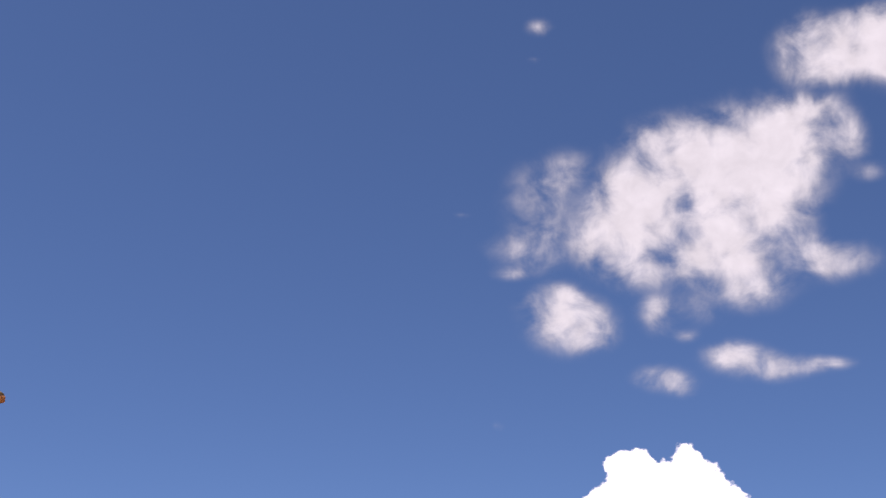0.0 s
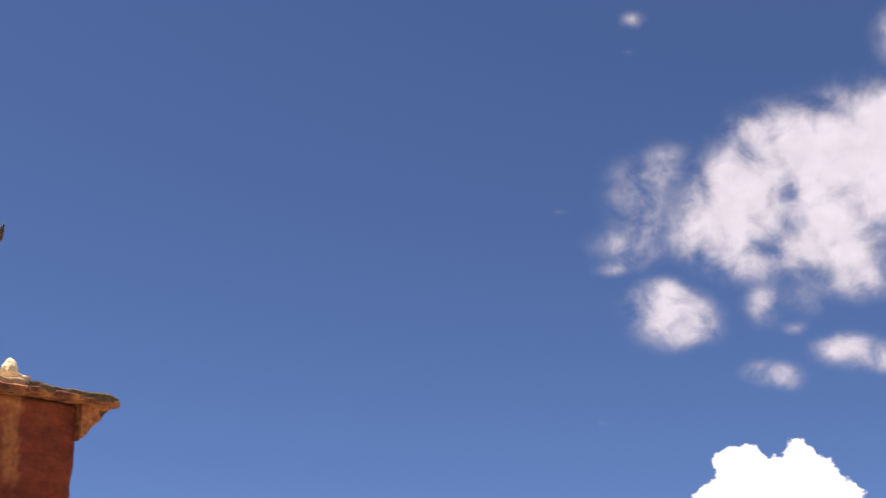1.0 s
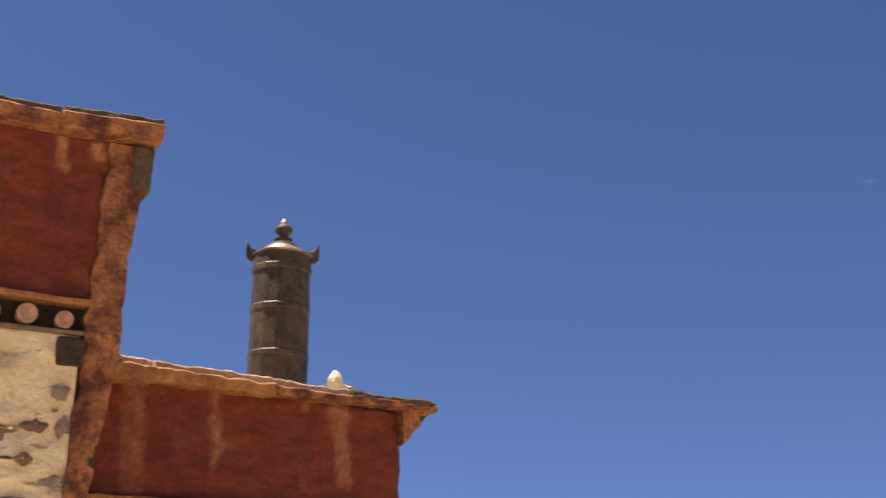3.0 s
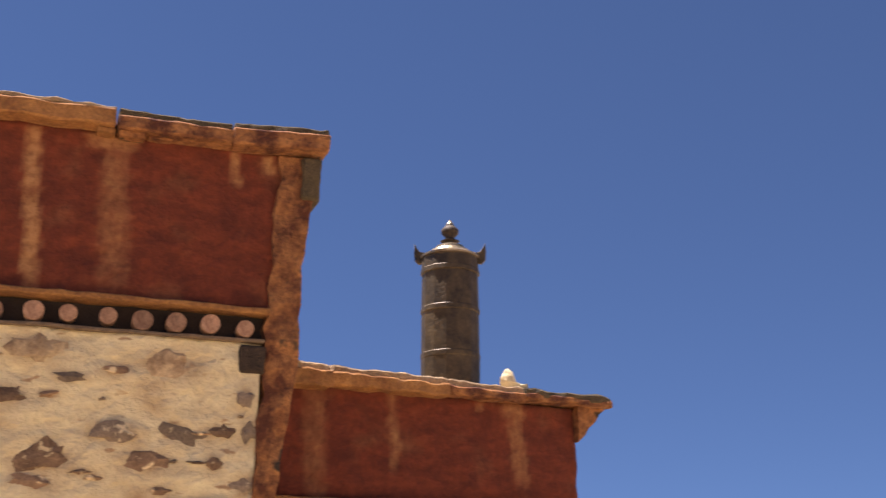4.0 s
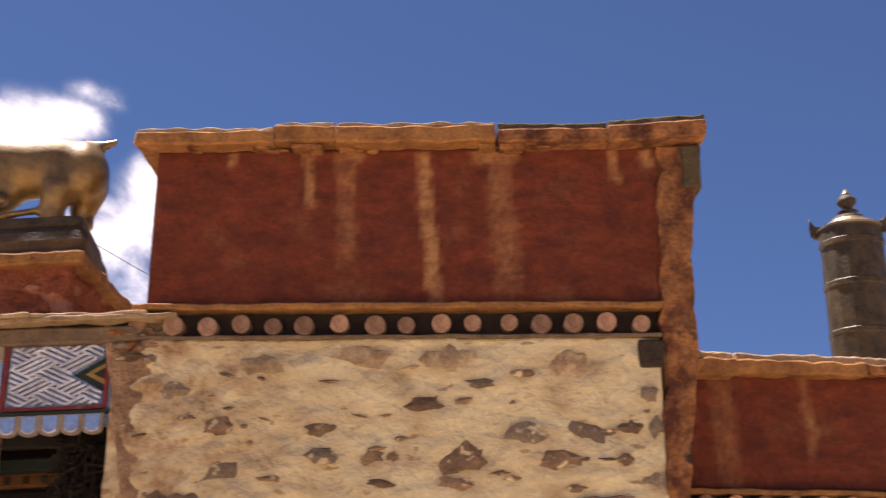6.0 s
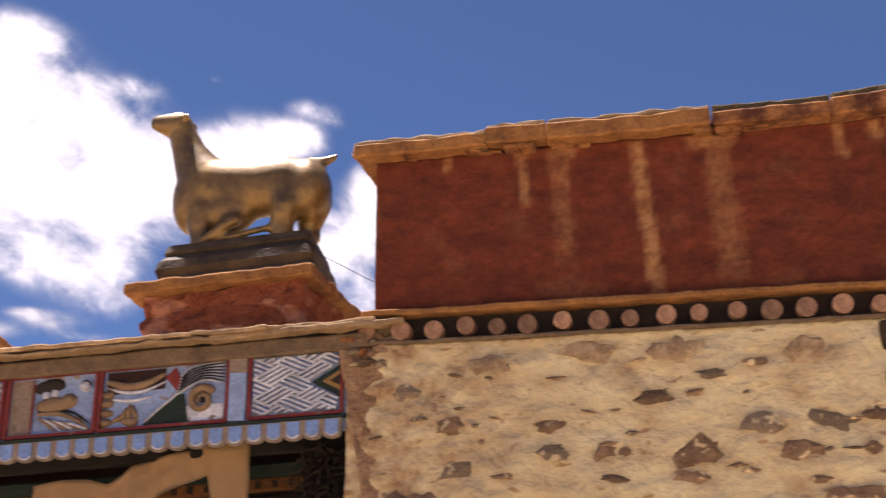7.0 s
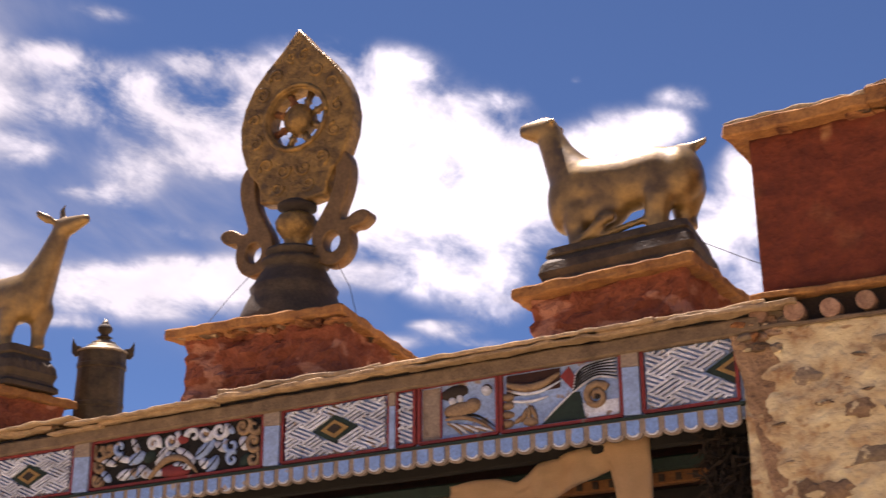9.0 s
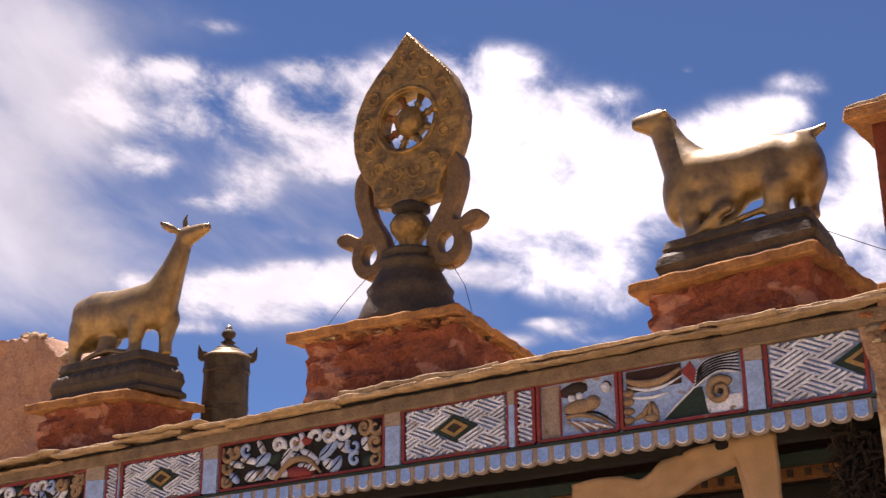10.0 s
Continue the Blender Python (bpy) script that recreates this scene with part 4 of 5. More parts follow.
def deer_base(x0, x1, y0, y1, z0, z1, label, petals, tilt):
    t = thing("statue_base", PORCH, ((x0 + x1) / 2, (y0 + y1) / 2, z0), label, "statue base", "statue bases")
    h = z1 - z0
    rows = [(0.0, 0.0), (0.0, 0.10), (0.03, 0.17), (0.035, 0.24), (0.015, 0.40), (0.03, 0.60), (0.075, 0.78), (0.06, 0.82), (0.075, 1.0)]
    for name, lo, hi in (("foot_moulding", 0, 3), ("body", 3, 6), ("top_plate", 6, 8)):
        bm = bmesh.new()
        prev = None
        for inset, f in rows[lo:hi + 1]:
            cx0, cx1, cy0, cy1, z, r = x0 + inset, x1 - inset, y0 + inset, y1 - inset, z0 + h * f, 0.06
            ring = []
            for cx, cy, a0 in ((cx1 - r, cy1 - r, 0), (cx0 + r, cy1 - r, 90), (cx0 + r, cy0 + r, 180), (cx1 - r, cy0 + r, 270)):
                for k in range(5):
                    a = radians(a0 + k * 22.5)
                    ring.append(bm.verts.new((cx + r * math.cos(a), cy + r * math.sin(a), z)))
            if prev:
                for k in range(len(ring)):
                    bm.faces.new((prev[k], prev[(k + 1) % len(ring)], ring[(k + 1) % len(ring)], ring[k]))
            else:
                bm.faces.new(ring)
            prev = ring
        bm.faces.new(prev)
        part(name, tilted(bm, (x0 + x1) / 2, tilt), BRONZE, t)
    if not petals:
        return t
    bm = bmesh.new()
    n = int((x1 - x0) / 0.115)
    for k in range(n):
        cx = x0 + 0.08 + (x1 - x0 - 0.16) * (k + 0.5) / n
        ball(bm, (cx, y0 + 0.035, z0 + h * 0.48), (0.05, 0.018, h * 0.2), 2)
    n = int((y1 - y0) / 0.115)
    for k in range(n):
        cy = y0 + 0.08 + (y1 - y0 - 0.16) * (k + 0.5) / n
        ball(bm, (x1 - 0.035, cy, z0 + h * 0.48), (0.018, 0.05, h * 0.2), 2)
    part("petals", tilted(bm, (x0 + x1) / 2, tilt), BRONZE, t, "row of worn lotus petals", True)
    return t


deer_base(-1.43, -0.27, 0.15, 1.15, 3.757, 4.06, "dark bronze moulded base on a red plinth", False, 0.10)
deer_base(-7.50, -6.26, 0.15, 0.80, 3.417, 3.80, "dark bronze lotus base on a red plinth", True, 0.05)


def statue(name, build, label):
    bm = bmesh.new()
    build(bm)
    lo = min(v.co.z for v in bm.verts)
    xs = [v.co.x for v in bm.verts]
    at = Vector(((min(xs) + max(xs)) / 2, 0.45, lo))
    bm.transform(Matrix.Translation(-at))
    ob = new(name, finish(name, bm, GOLD, True))
    ob.matrix_world = PORCH @ Matrix.Translation(at)
    rm = ob.modifiers.new("remesh", "REMESH")
    rm.mode, rm.voxel_size, rm.use_smooth_shade = "VOXEL", 0.016, True
    sm = ob.modifiers.new("smooth", "SMOOTH")
    sm.iterations, sm.factor = 20, 0.5
    return tagged(ob, label, "statue")


def deer_right(bm):
    y = 0.46
    tube(bm, [(-0.33, y, 4.49), (-0.41, y, 4.50), (-0.58, y, 4.52), (-0.80, y, 4.50), (-1.02, y, 4.50), (-1.18, y, 4.52), (-1.30, y, 4.50)],
         [0.10, 0.215, 0.235, 0.225, 0.235, 0.235, 0.13], 20, 0.78)
    ball(bm, (-0.42, y, 4.47), (0.19, 0.19, 0.26), 3)
    ball(bm, (-1.235, y, 4.44), (0.165, 0.175, 0.24), 3)
    ball(bm, (-1.15, y, 4.33), (0.15, 0.16, 0.17), 3)
    ball(bm, (-0.98, y, 4.36), (0.22, 0.17, 0.19), 3)
    tube(bm, [(-1.16, y, 4.56), (-1.25, y, 4.70), (-1.31, y, 4.82), (-1.36, y, 4.95), (-1.385, y, 5.03)], [0.22, 0.165, 0.128, 0.108, 0.098], 16, 0.82)
    tube(bm, [(-1.30, y, 5.04), (-1.37, y, 5.03), (-1.46, y, 5.035), (-1.55, y, 5.055), (-1.61, y, 5.06)], [0.06, 0.115, 0.10, 0.070, 0.048], 14, 0.85)
    ball(bm, (-1.385, y, 5.055), (0.085, 0.08, 0.075), 2)
    for s in (-1, 1):
        tube(bm, [(-1.36, y + 0.05 * s, 5.09), (-1.31, y + 0.10 * s, 5.07), (-1.27, y + 0.11 * s, 5.01)], [0.028, 0.032, 0.008], 8, 0.5)
        yy = y + 0.09 * s
        tube(bm, [(-1.16, yy, 4.36), (-1.165, yy, 4.24), (-1.16, yy, 4.15), (-1.15, yy, 4.055)], [0.10, 0.090, 0.070, 0.075], 12)
        ball(bm, (-1.17, yy, 4.36), (0.11, 0.085, 0.14), 2)
        hx = -0.56 if s < 0 else -0.40
        ball(bm, (hx + 0.02, yy, 4.40), (0.145, 0.105, 0.20), 2)
        tube(bm, [(hx + 0.02, yy, 4.33), (hx, yy, 4.23), (hx - 0.01, yy, 4.15), (hx, yy, 4.055)], [0.12, 0.105, 0.082, 0.085], 12)
    tube(bm, [(-1.12, y - 0.15, 4.09), (-1.02, y - 0.16, 4.15), (-0.93, y - 0.15, 4.22), (-0.86, y - 0.13, 4.22)], [0.035, 0.045, 0.055, 0.045], 10)
    tube(bm, [(-1.22, y - 0.1, 4.085), (-1.0, y - 0.14, 4.085), (-0.8, y - 0.14, 4.12), (-0.62, y - 0.12, 4.15), (-0.5, y - 0.1, 4.10)], [0.032] * 5, 8)
    tube(bm, [(-0.42, y, 4.69), (-0.34, y, 4.715), (-0.27, y, 4.715), (-0.22, y, 4.74), (-0.20, y, 4.785)], [0.06, 0.045, 0.045, 0.036, 0.010], 10, 0.6)
    ball(bm, (-0.8, y, 4.05), (0.5, 0.14, 0.02), 2)
    for v in bm.verts:
        v.co.z += 0.10 * (v.co.x + 0.9) * min(1.0, max(0.0, (4.50 - v.co.z) / 0.25))


def deer_left(bm):
    y = 0.46
    tube(bm, [(-7.43, y, 4.23), (-7.36, y, 4.26), (-7.15, y, 4.29), (-6.90, y, 4.27), (-6.65, y, 4.28), (-6.45, y, 4.31), (-6.31, y, 4.32)],
         [0.13, 0.225, 0.245, 0.24, 0.24, 0.23, 0.14], 20, 0.85)
    ball(bm, (-6.85, y, 4.23), (0.46, 0.19, 0.20), 3)
    ball(bm, (-7.31, y, 4.19), (0.165, 0.18, 0.23), 3)
    ball(bm, (-6.41, y, 4.26), (0.165, 0.17, 0.22), 3)
    tube(bm, [(-6.42, y, 4.32), (-6.32, y, 4.48), (-6.24, y, 4.64), (-6.17, y, 4.80), (-6.13, y, 4.91)], [0.225, 0.17, 0.128, 0.105, 0.088], 16, 0.82)
    tube(bm, [(-6.20, y, 4.91), (-6.11, y, 4.925), (-6.00, y, 4.95), (-5.88, y, 4.975), (-5.81, y, 4.985)], [0.05, 0.10, 0.085, 0.058, 0.042], 14, 0.85)
    for s in (-1, 1):
        yy = y + 0.09 * s
        tube(bm, [(-6.14, y + 0.05 * s, 4.97), (-6.22, y + 0.10 * s, 5.00), (-6.30, y + 0.13 * s, 5.05), (-6.35, y + 0.15 * s, 5.10)], [0.030, 0.054, 0.045, 0.006], 8, 0.5)
        fx = -6.57 if s < 0 else -6.36
        ball(bm, (fx + 0.03, yy, 4.16), (0.11, 0.085, 0.15), 2)
        tube(bm, [(fx + 0.02, yy, 4.16), (fx, yy, 4.03), (fx - 0.01, yy, 3.92), (fx, yy, 3.80)], [0.10, 0.085, 0.062, 0.068], 12)
        hx = -7.36 if s < 0 else -7.12
        ball(bm, (hx + 0.04, yy, 4.15), (0.15, 0.10, 0.19), 2)
        tube(bm, [(hx + 0.03, yy, 4.12), (hx, yy, 4.02), (hx - 0.02, yy, 3.92), (hx, yy, 3.80)], [0.11, 0.09, 0.064, 0.068], 12)
    tube(bm, [(-6.10, y, 5.00), (-6.14, y, 5.06), (-6.14, y, 5.12), (-6.10, y, 5.18)], [0.035, 0.036, 0.028, 0.006], 8)
    tube(bm, [(-7.3, y - 0.1, 3.83), (-7.1, y - 0.12, 3.88), (-6.9, y - 0.12, 3.90), (-6.6, y - 0.1, 3.83)], [0.034] * 4, 8)
    ball(bm, (-6.98, y - 0.06, 3.97), (0.14, 0.07, 0.11), 2)
    tube(bm, [(-7.46, y, 4.38), (-7.51, y, 4.43), (-7.50, y, 4.48)], [0.035, 0.028, 0.012], 8)
    ball(bm, (-6.85, y, 3.795), (0.56, 0.14, 0.02), 2)
    for v in bm.verts:
        v.co.z += 0.05 * (v.co.x + 6.82) * min(1.0, max(0.0, (4.25 - v.co.z) / 0.25))


statue("deer_statue", deer_right, "weathered gilt kneeling deer statue looking up from its bronze base")
statue("deer_statue", deer_left, "weathered gilt deer statue with horn and ears raised")

# the wheel
WX, WY = -3.645, 0.55
wheel = thing("dharma_wheel", PORCH, (WX, WY, 3.74), "weathered gilt wheel in a leaf-shaped plate on a bronze bell foot", "roof ornament")
half = [(0.0, 6.40), (0.05, 6.345), (0.16, 6.21), (0.30, 6.07), (0.42, 5.92), (0.505, 5.74), (0.54, 5.56), (0.525, 5.38), (0.475, 5.23), (0.42, 5.12), (0.345, 5.04), (0.315, 4.96),
        (0.305, 4.86)]
outline = [(WX + a, z) for a, z in half] + [(WX + 0.12, 4.825), (WX, 4.815), (WX - 0.12, 4.825)] + [(WX - a, z) for a, z in half[:0:-1]]
hole = [(WX + 0.285 * math.cos(2 * math.pi * k / 40), 5.58 + 0.285 * math.sin(2 * math.pi * k / 40)) for k in range(40)]
part("leaf_plate", plate([outline, hole], WY - 0.09, WY + 0.10, 0.02), GOLDWHEEL, wheel)
bm = bmesh.new()
ringpts = [(WX + 0.30 * math.cos(2 * math.pi * k / 40), WY - 0.09, 5.58 + 0.30 * math.sin(2 * math.pi * k / 40)) for k in range(41)]
tube(bm, ringpts, [0.022] * 41, 8)
part("rim", bm, GOLDWHEEL, wheel, "raised rim round the wheel", True)
bm = bmesh.new()
lathe(bm, [(0.02, 0.12), (0.05, 0.115), (0.075, 0.09), (0.135, 0.06), (0.14, -0.05), (0.07, -0.07), (0.03, -0.09)], 0, 0, 24)
bm.transform(Matrix.Translation((WX, WY, 5.58)) @ Matrix.Rotation(radians(90), 4, "X"))
part("hub", bm, GOLDWHEEL, wheel, smooth=True)
for k in range(8):
    a = radians(22.5 + 45 * k)
    bm = bmesh.new()
    tube(bm, [(WX + r * math.cos(a), WY, 5.58 + r * math.sin(a)) for r in (0.09, 0.16, 0.18, 0.20, 0.30)], [0.036, 0.028, 0.042, 0.028, 0.040], 8)
    part("spoke", bm, RUST if k in (2, 3, 4) else GOLD, wheel, smooth=True)
# leaf tracery in relief on the plate
rng = random.Random(3)
for s in (-1, 1):
    for az, zz, rr in ((0.385, 5.40, 0.07), (0.41, 5.62, 0.06), (0.34, 5.84, 0.075), (0.20, 6.00, 0.075), (0.27, 5.17, 0.075), (0.10, 5.10, 0.075), (0.15, 4.95, 0.065), (0.06, 6.16, 0.055)):
        bm = bmesh.new()
        spiral(bm, (WX + s * az, zz), rr, 1.2, rng.uniform(0, 6), 0.017, WY - 0.088, s)
        part("leaf_scroll", bm, GOLDWHEEL, wheel, "embossed leaf scroll", True)


def rounded(pts, times=2):
    """The closed outline with its corners cut."""
    for _ in range(times):
        pts = [(a[0] * f + b[0] * (1 - f), a[1] * f + b[1] * (1 - f)) for a, b in zip(pts, pts[1:] + pts[:1]) for f in (0.75, 0.25)]
    return pts


def scroll(s):
    """One of the two scrolled supports: a curved band that ends in a ring and a leaf tip."""
    line = [(0.30, 5.16, 0.02), (0.38, 5.19, 0.055), (0.455, 5.13, 0.070), (0.475, 5.02, 0.072), (0.455, 4.88, 0.070), (0.41, 4.76, 0.066), (0.345, 4.65, 0.066), (0.285, 4.56, 0.064), (0.255, 4.48, 0.062)]
    outer, inner = [], []
    for i, (a, z, w) in enumerate([(a, z, w * 0.86) for a, z, w in line]):
        b, c = line[max(0, i - 1)], line[min(len(line) - 1, i + 1)]
        d = Vector((c[0] - b[0], c[1] - b[1])).normalized()
        outer.append((a - d.y * w, z + d.x * w))
        inner.append((a + d.y * w, z - d.x * w))
    ring = [(0.375 + 0.170 * math.cos(radians(q)), 4.41 + 0.190 * math.sin(radians(q))) for q in range(190, 391, 20)]
    tip = [(0.565, 4.53), (0.64, 4.525), (0.725, 4.60), (0.66, 4.645), (0.58, 4.63), (0.50, 4.57), (0.42, 4.60)]
    pts = outer + [(0.2, 4.44)] if outer[4][0] < inner[4][0] else inner + [(0.2, 4.44)]
    other = inner if pts[4] == outer[4] else outer
    full = pts + ring + tip + other[::-1][3:]
    hole = [(0.375 + 0.090 * math.cos(2 * math.pi * k / 24), 4.415 + 0.102 * math.sin(2 * math.pi * k / 24)) for k in range(24)]
    return plate([[(WX + s * a, z) for a, z in rounded(full)], [(WX + s * a, z) for a, z in hole]], WY - 0.07, WY + 0.07, 0.016)


for s in (-1, 1):
    part("scroll", scroll(s), SCROLL, wheel, "scrolled bronze support")
bm = bmesh.new()
lathe(bm, [(0.05, 4.84), (0.11, 4.835), (0.165, 4.80), (0.165, 4.765), (0.11, 4.745), (0.10, 4.72)], WX, WY)
part("collar", bm, DARKWOOD, wheel, "blackened collar", True)
bm = bmesh.new()
lathe(bm, [(0.10, 4.73), (0.15, 4.70), (0.18, 4.64), (0.17, 4.58), (0.115, 4.51), (0.10, 4.49), (0.10, 4.42), (0.13, 4.38)], WX, WY)
part("vase", bm, GOLDWHEEL, wheel, "bulbous bronze vase", True)
bm = bmesh.new()
lathe(bm, [(0.10, 4.41), (0.24, 4.395), (0.25, 4.365), (0.21, 4.34), (0.225, 4.32), (0.28, 4.30), (0.285, 4.26), (0.25, 4.24), (0.29, 4.17), (0.335, 4.09), (0.365, 4.05), (0.35, 4.00),
           (0.40, 3.90), (0.44, 3.80), (0.455, 3.66)], WX, WY, 40)
part("bell_foot", bm, BRONZE, wheel, "dark ringed bell foot", True)


def wire(where, pts, label):
    at = Vector(pts[-1])
    t = thing("guy_wire", where, at, label, "wire", "guy wires")
    bm = bmesh.new()
    tube(bm, pts, [0.003] * len(pts), 5)
    part("strand", bm, WIRE, t)


wire(PORCH, [(-4.02, 0.5, 4.25), (-4.12, 0.3, 3.98), (-4.18, 0.12, 3.735)], "thin wire staying the wheel to its plinth")
wire(PORCH, [(-3.28, 0.5, 4.33), (-3.10, 0.5, 4.02), (-3.02, 0.5, 3.73)], "thin wire staying the wheel to its plinth")
wire(PORCH, [(-3.74, 0.6, 4.78), (-3.80, 0.6, 4.60), (-3.88, 0.6, 4.44)], "thin wire tied to the scroll")
wire(PORCH, [(-0.36, 0.6, 4.06), (0.0, 0.6, 3.86), (0.38, 0.55, 3.66)], "thin wire from the deer base to the parapet")

# ---- ruined mud wall beyond the porch ----


def mud_top(x):
    return 4.26 + 0.05 * fbm(x * 4, 0, 0) + 0.03 * fbm(x * 15, 0, 0) - max(0, x + 8.25) * 0.62


bm = grid_wall(-10.5, -7.55, 2.2, 4.3, 0.05, lambda x, z: 0.6 + 0.05 * fbm(x * 3, z * 3, 70) + 0.02 * fbm(x * 11, z * 11, 71), None, 1.6)
for v in bm.verts:
    f = (v.co.z - 2.2) / 2.1
    v.co.z = 2.2 + f * (mud_top(v.co.x) - 2.2)
setting("wall_ruined", bm, MUD, PORCH, "crumbling reddish mud wall beyond the porch", "wall", True)
rng = random.Random(12)
for i in range(26):
    x = rng.uniform(-9.6, -7.6)
    y = rng.uniform(0.62, 1.1)
    t = thing("rubble_stone", PORCH, (x, y, mud_top(x)), "pale rubble stone on the ruined wall top", "stone", "rubble stones")
    bm = bmesh.new()
    r = rng.uniform(0.035, 0.08)
    ball(bm, (x, y, mud_top(x) + r * 0.25), (r * 1.3, r, r * 0.7), 2)
    for v in bm.verts:
        v.co += Vector((fbm(*(v.co * 14)), fbm(*(v.co * 14 + Vector((3, 0, 0)))), fbm(*(v.co * 14 + Vector((0, 7, 0)))))) * r * 0.5
    part("stone", bm, SLATE, t)


# loose stones bedded at the head of the pier
rubble(pier, 14, lambda k: ((0.0 + (k % 5) * 0.065 + rng.uniform(-0.02, 0.02), -0.01 + rng.uniform(-0.02, 0.02), 3.26 - (k // 5) * 0.075 + rng.uniform(-0.02, 0.02)),
                            (rng.uniform(0.035, 0.07), 0.05, rng.uniform(0.022, 0.04))), (STONE, RUST, BROWNDAUB, GREYSTONE), "")

# ---- clouds, far off ----
def cloud_material(name, glow, soft, fray, scale, twist=0.5, most=0.97, rough=0.54):
    """Sunlit vapour far off: the mesh says how thick the cloud is, a fractal noise frays it."""
    m = bpy.data.materials.new(name)
    m.use_nodes = True
    n, l = m.node_tree.nodes, m.node_tree.links
    n.remove(n["Principled BSDF"])

    def maths(op, a, b, clamp=False):
        node = n.new("ShaderNodeMath")
        node.operation, node.use_clamp = op, clamp
        for socket, value in zip(node.inputs, (a, b)):
            if isinstance(value, (int, float)):
                socket.default_value = value
            else:
                l.new(value, socket)
        return node.outputs[0]

    cover, place = n.new("ShaderNodeAttribute"), n.new("ShaderNodeAttribute")
    cover.attribute_name, place.attribute_name = "cover", "sky_place"
    noises = []
    for size, detail, decay in ((scale, 9.0, rough), (scale * 1.5, 6.0, 0.5)):
        tex = n.new("ShaderNodeTexNoise")
        tex.inputs["Scale"].default_value, tex.inputs["Detail"].default_value = size, detail
        tex.inputs["Roughness"].default_value, tex.inputs["Distortion"].default_value = decay, twist
        l.new(place.outputs["Vector"], tex.inputs["Vector"])
        noises.append(maths("MULTIPLY", maths("SUBTRACT", tex.outputs["Fac"], 0.5), 4.0))
    thick = cover.outputs["Fac"]
    reach = maths("MULTIPLY", thick, 2.4, True)
    d = maths("ADD", thick, maths("MULTIPLY", maths("MULTIPLY", noises[0], fray), reach))
    edge = n.new("ShaderNodeMapRange")
    edge.interpolation_type = "SMOOTHSTEP"
    edge.inputs["From Min"].default_value, edge.inputs["From Max"].default_value = max(0.03, 0.5 - soft), 0.5 + soft
    edge.inputs["To Max"].default_value = most
    l.new(d, edge.inputs["Value"])
    em = n.new("ShaderNodeEmission")
    em.inputs["Color"].default_value = (1.0, 0.968, 0.985, 1)
    body = maths("ADD", maths("MULTIPLY", edge.outputs[0], 0.30), 0.74)
    l.new(maths("MULTIPLY", maths("ADD", body, maths("MULTIPLY", noises[1], 0.11)), glow), em.inputs["Strength"])
    tr = n.new("ShaderNodeBsdfTransparent")
    mix = n.new("ShaderNodeMixShader")
    l.new(edge.outputs[0], mix.inputs[0])
    l.new(tr.outputs[0], mix.inputs[1])
    l.new(em.outputs[0], mix.inputs[2])
    l.new(mix.outputs[0], n["Material Output"].inputs["Surface"])
    return m


# material, stretch along the wind, the wind's slope
TORN = (cloud_material("torn_cloud", 0.35, 0.48, 0.43, 0.52, 0.3), 1.0, 0.0)
DENSE = (cloud_material("dense_cloud", 0.70, 0.10, 0.42, 1.1, 0.2), 1.0, 0.0)
BANK = (cloud_material("cloud_bank", 0.56, 0.48, 0.52, 0.40, 0.25, rough=0.60), 0.78, 0.40)
STREAK = (cloud_material("streaky_cloud", 0.44, 0.50, 0.62, 0.46, 0.25, rough=0.61), 0.58, 0.30)
VEIL = (cloud_material("cloud_veil", 0.37, 0.60, 0.34, 0.22, 0.3, 0.85), 0.5, 0.5)


def cloud(label, sort, seed, puffs, step=0.2):
    """A drifting cloud of soft puffs: azimuth, elevation, half width, half height, weight; in degrees."""
    mat, stretch, slope = sort
    far = 2600 + 25 * seed
    reach = 1.9
    az0, az1 = min(p[0] - reach * p[2] for p in puffs), max(p[0] + reach * p[2] for p in puffs)
    el0, el1 = max(0.5, min(p[1] - reach * p[3] for p in puffs)), max(p[1] + reach * p[3] for p in puffs)
    na, ne = int((az1 - az0) / step) + 1, int((el1 - el0) / step) + 1
    az = (az0 + step * np.arange(na + 1))[:, None] + np.zeros((1, ne + 1))
    el = (el0 + step * np.arange(ne + 1))[None, :] + np.zeros((na + 1, 1))
    s = np.zeros_like(az)
    for a, e, ra, re, w in puffs:
        s += w * np.exp(-1.3 * (((az - a) / ra) ** 2 + ((el - e) / re) ** 2))
    s = np.clip(1.15 * np.tanh(s / 1.05) - 0.02, 0.0, 1.1)
    c, d = math.cos(slope), math.sin(slope)
    bm = bmesh.new()
    cover, place = bm.verts.layers.float.new("cover"), bm.verts.layers.float_vector.new("sky_place")
    verts = {}

    def vert(i, j):
        if (i, j) not in verts:
            p, q = radians(az[i, j]), radians(el[i, j])
            v = bm.verts.new((-far * math.sin(p) * math.cos(q), far * math.cos(p) * math.cos(q), EYE[2] + far * math.sin(q)))
            v[cover] = s[i, j]
            v[place] = Vector(((az[i, j] * c + el[i, j] * d) * stretch, el[i, j] * c - az[i, j] * d, seed))
            verts[(i, j)] = v
        return verts[(i, j)]
    for i in range(na):
        for j in range(ne):
            if s[i:i + 2, j:j + 2].max() > 0.0:
                bm.faces.new((vert(i, j), vert(i + 1, j), vert(i + 1, j + 1), vert(i, j + 1)))
    ob = new("cloud", finish("cloud", bm, mat, True))
    ob.visible_shadow = False
    return tagged(ob, label, "cloud", "clouds", "stuff")


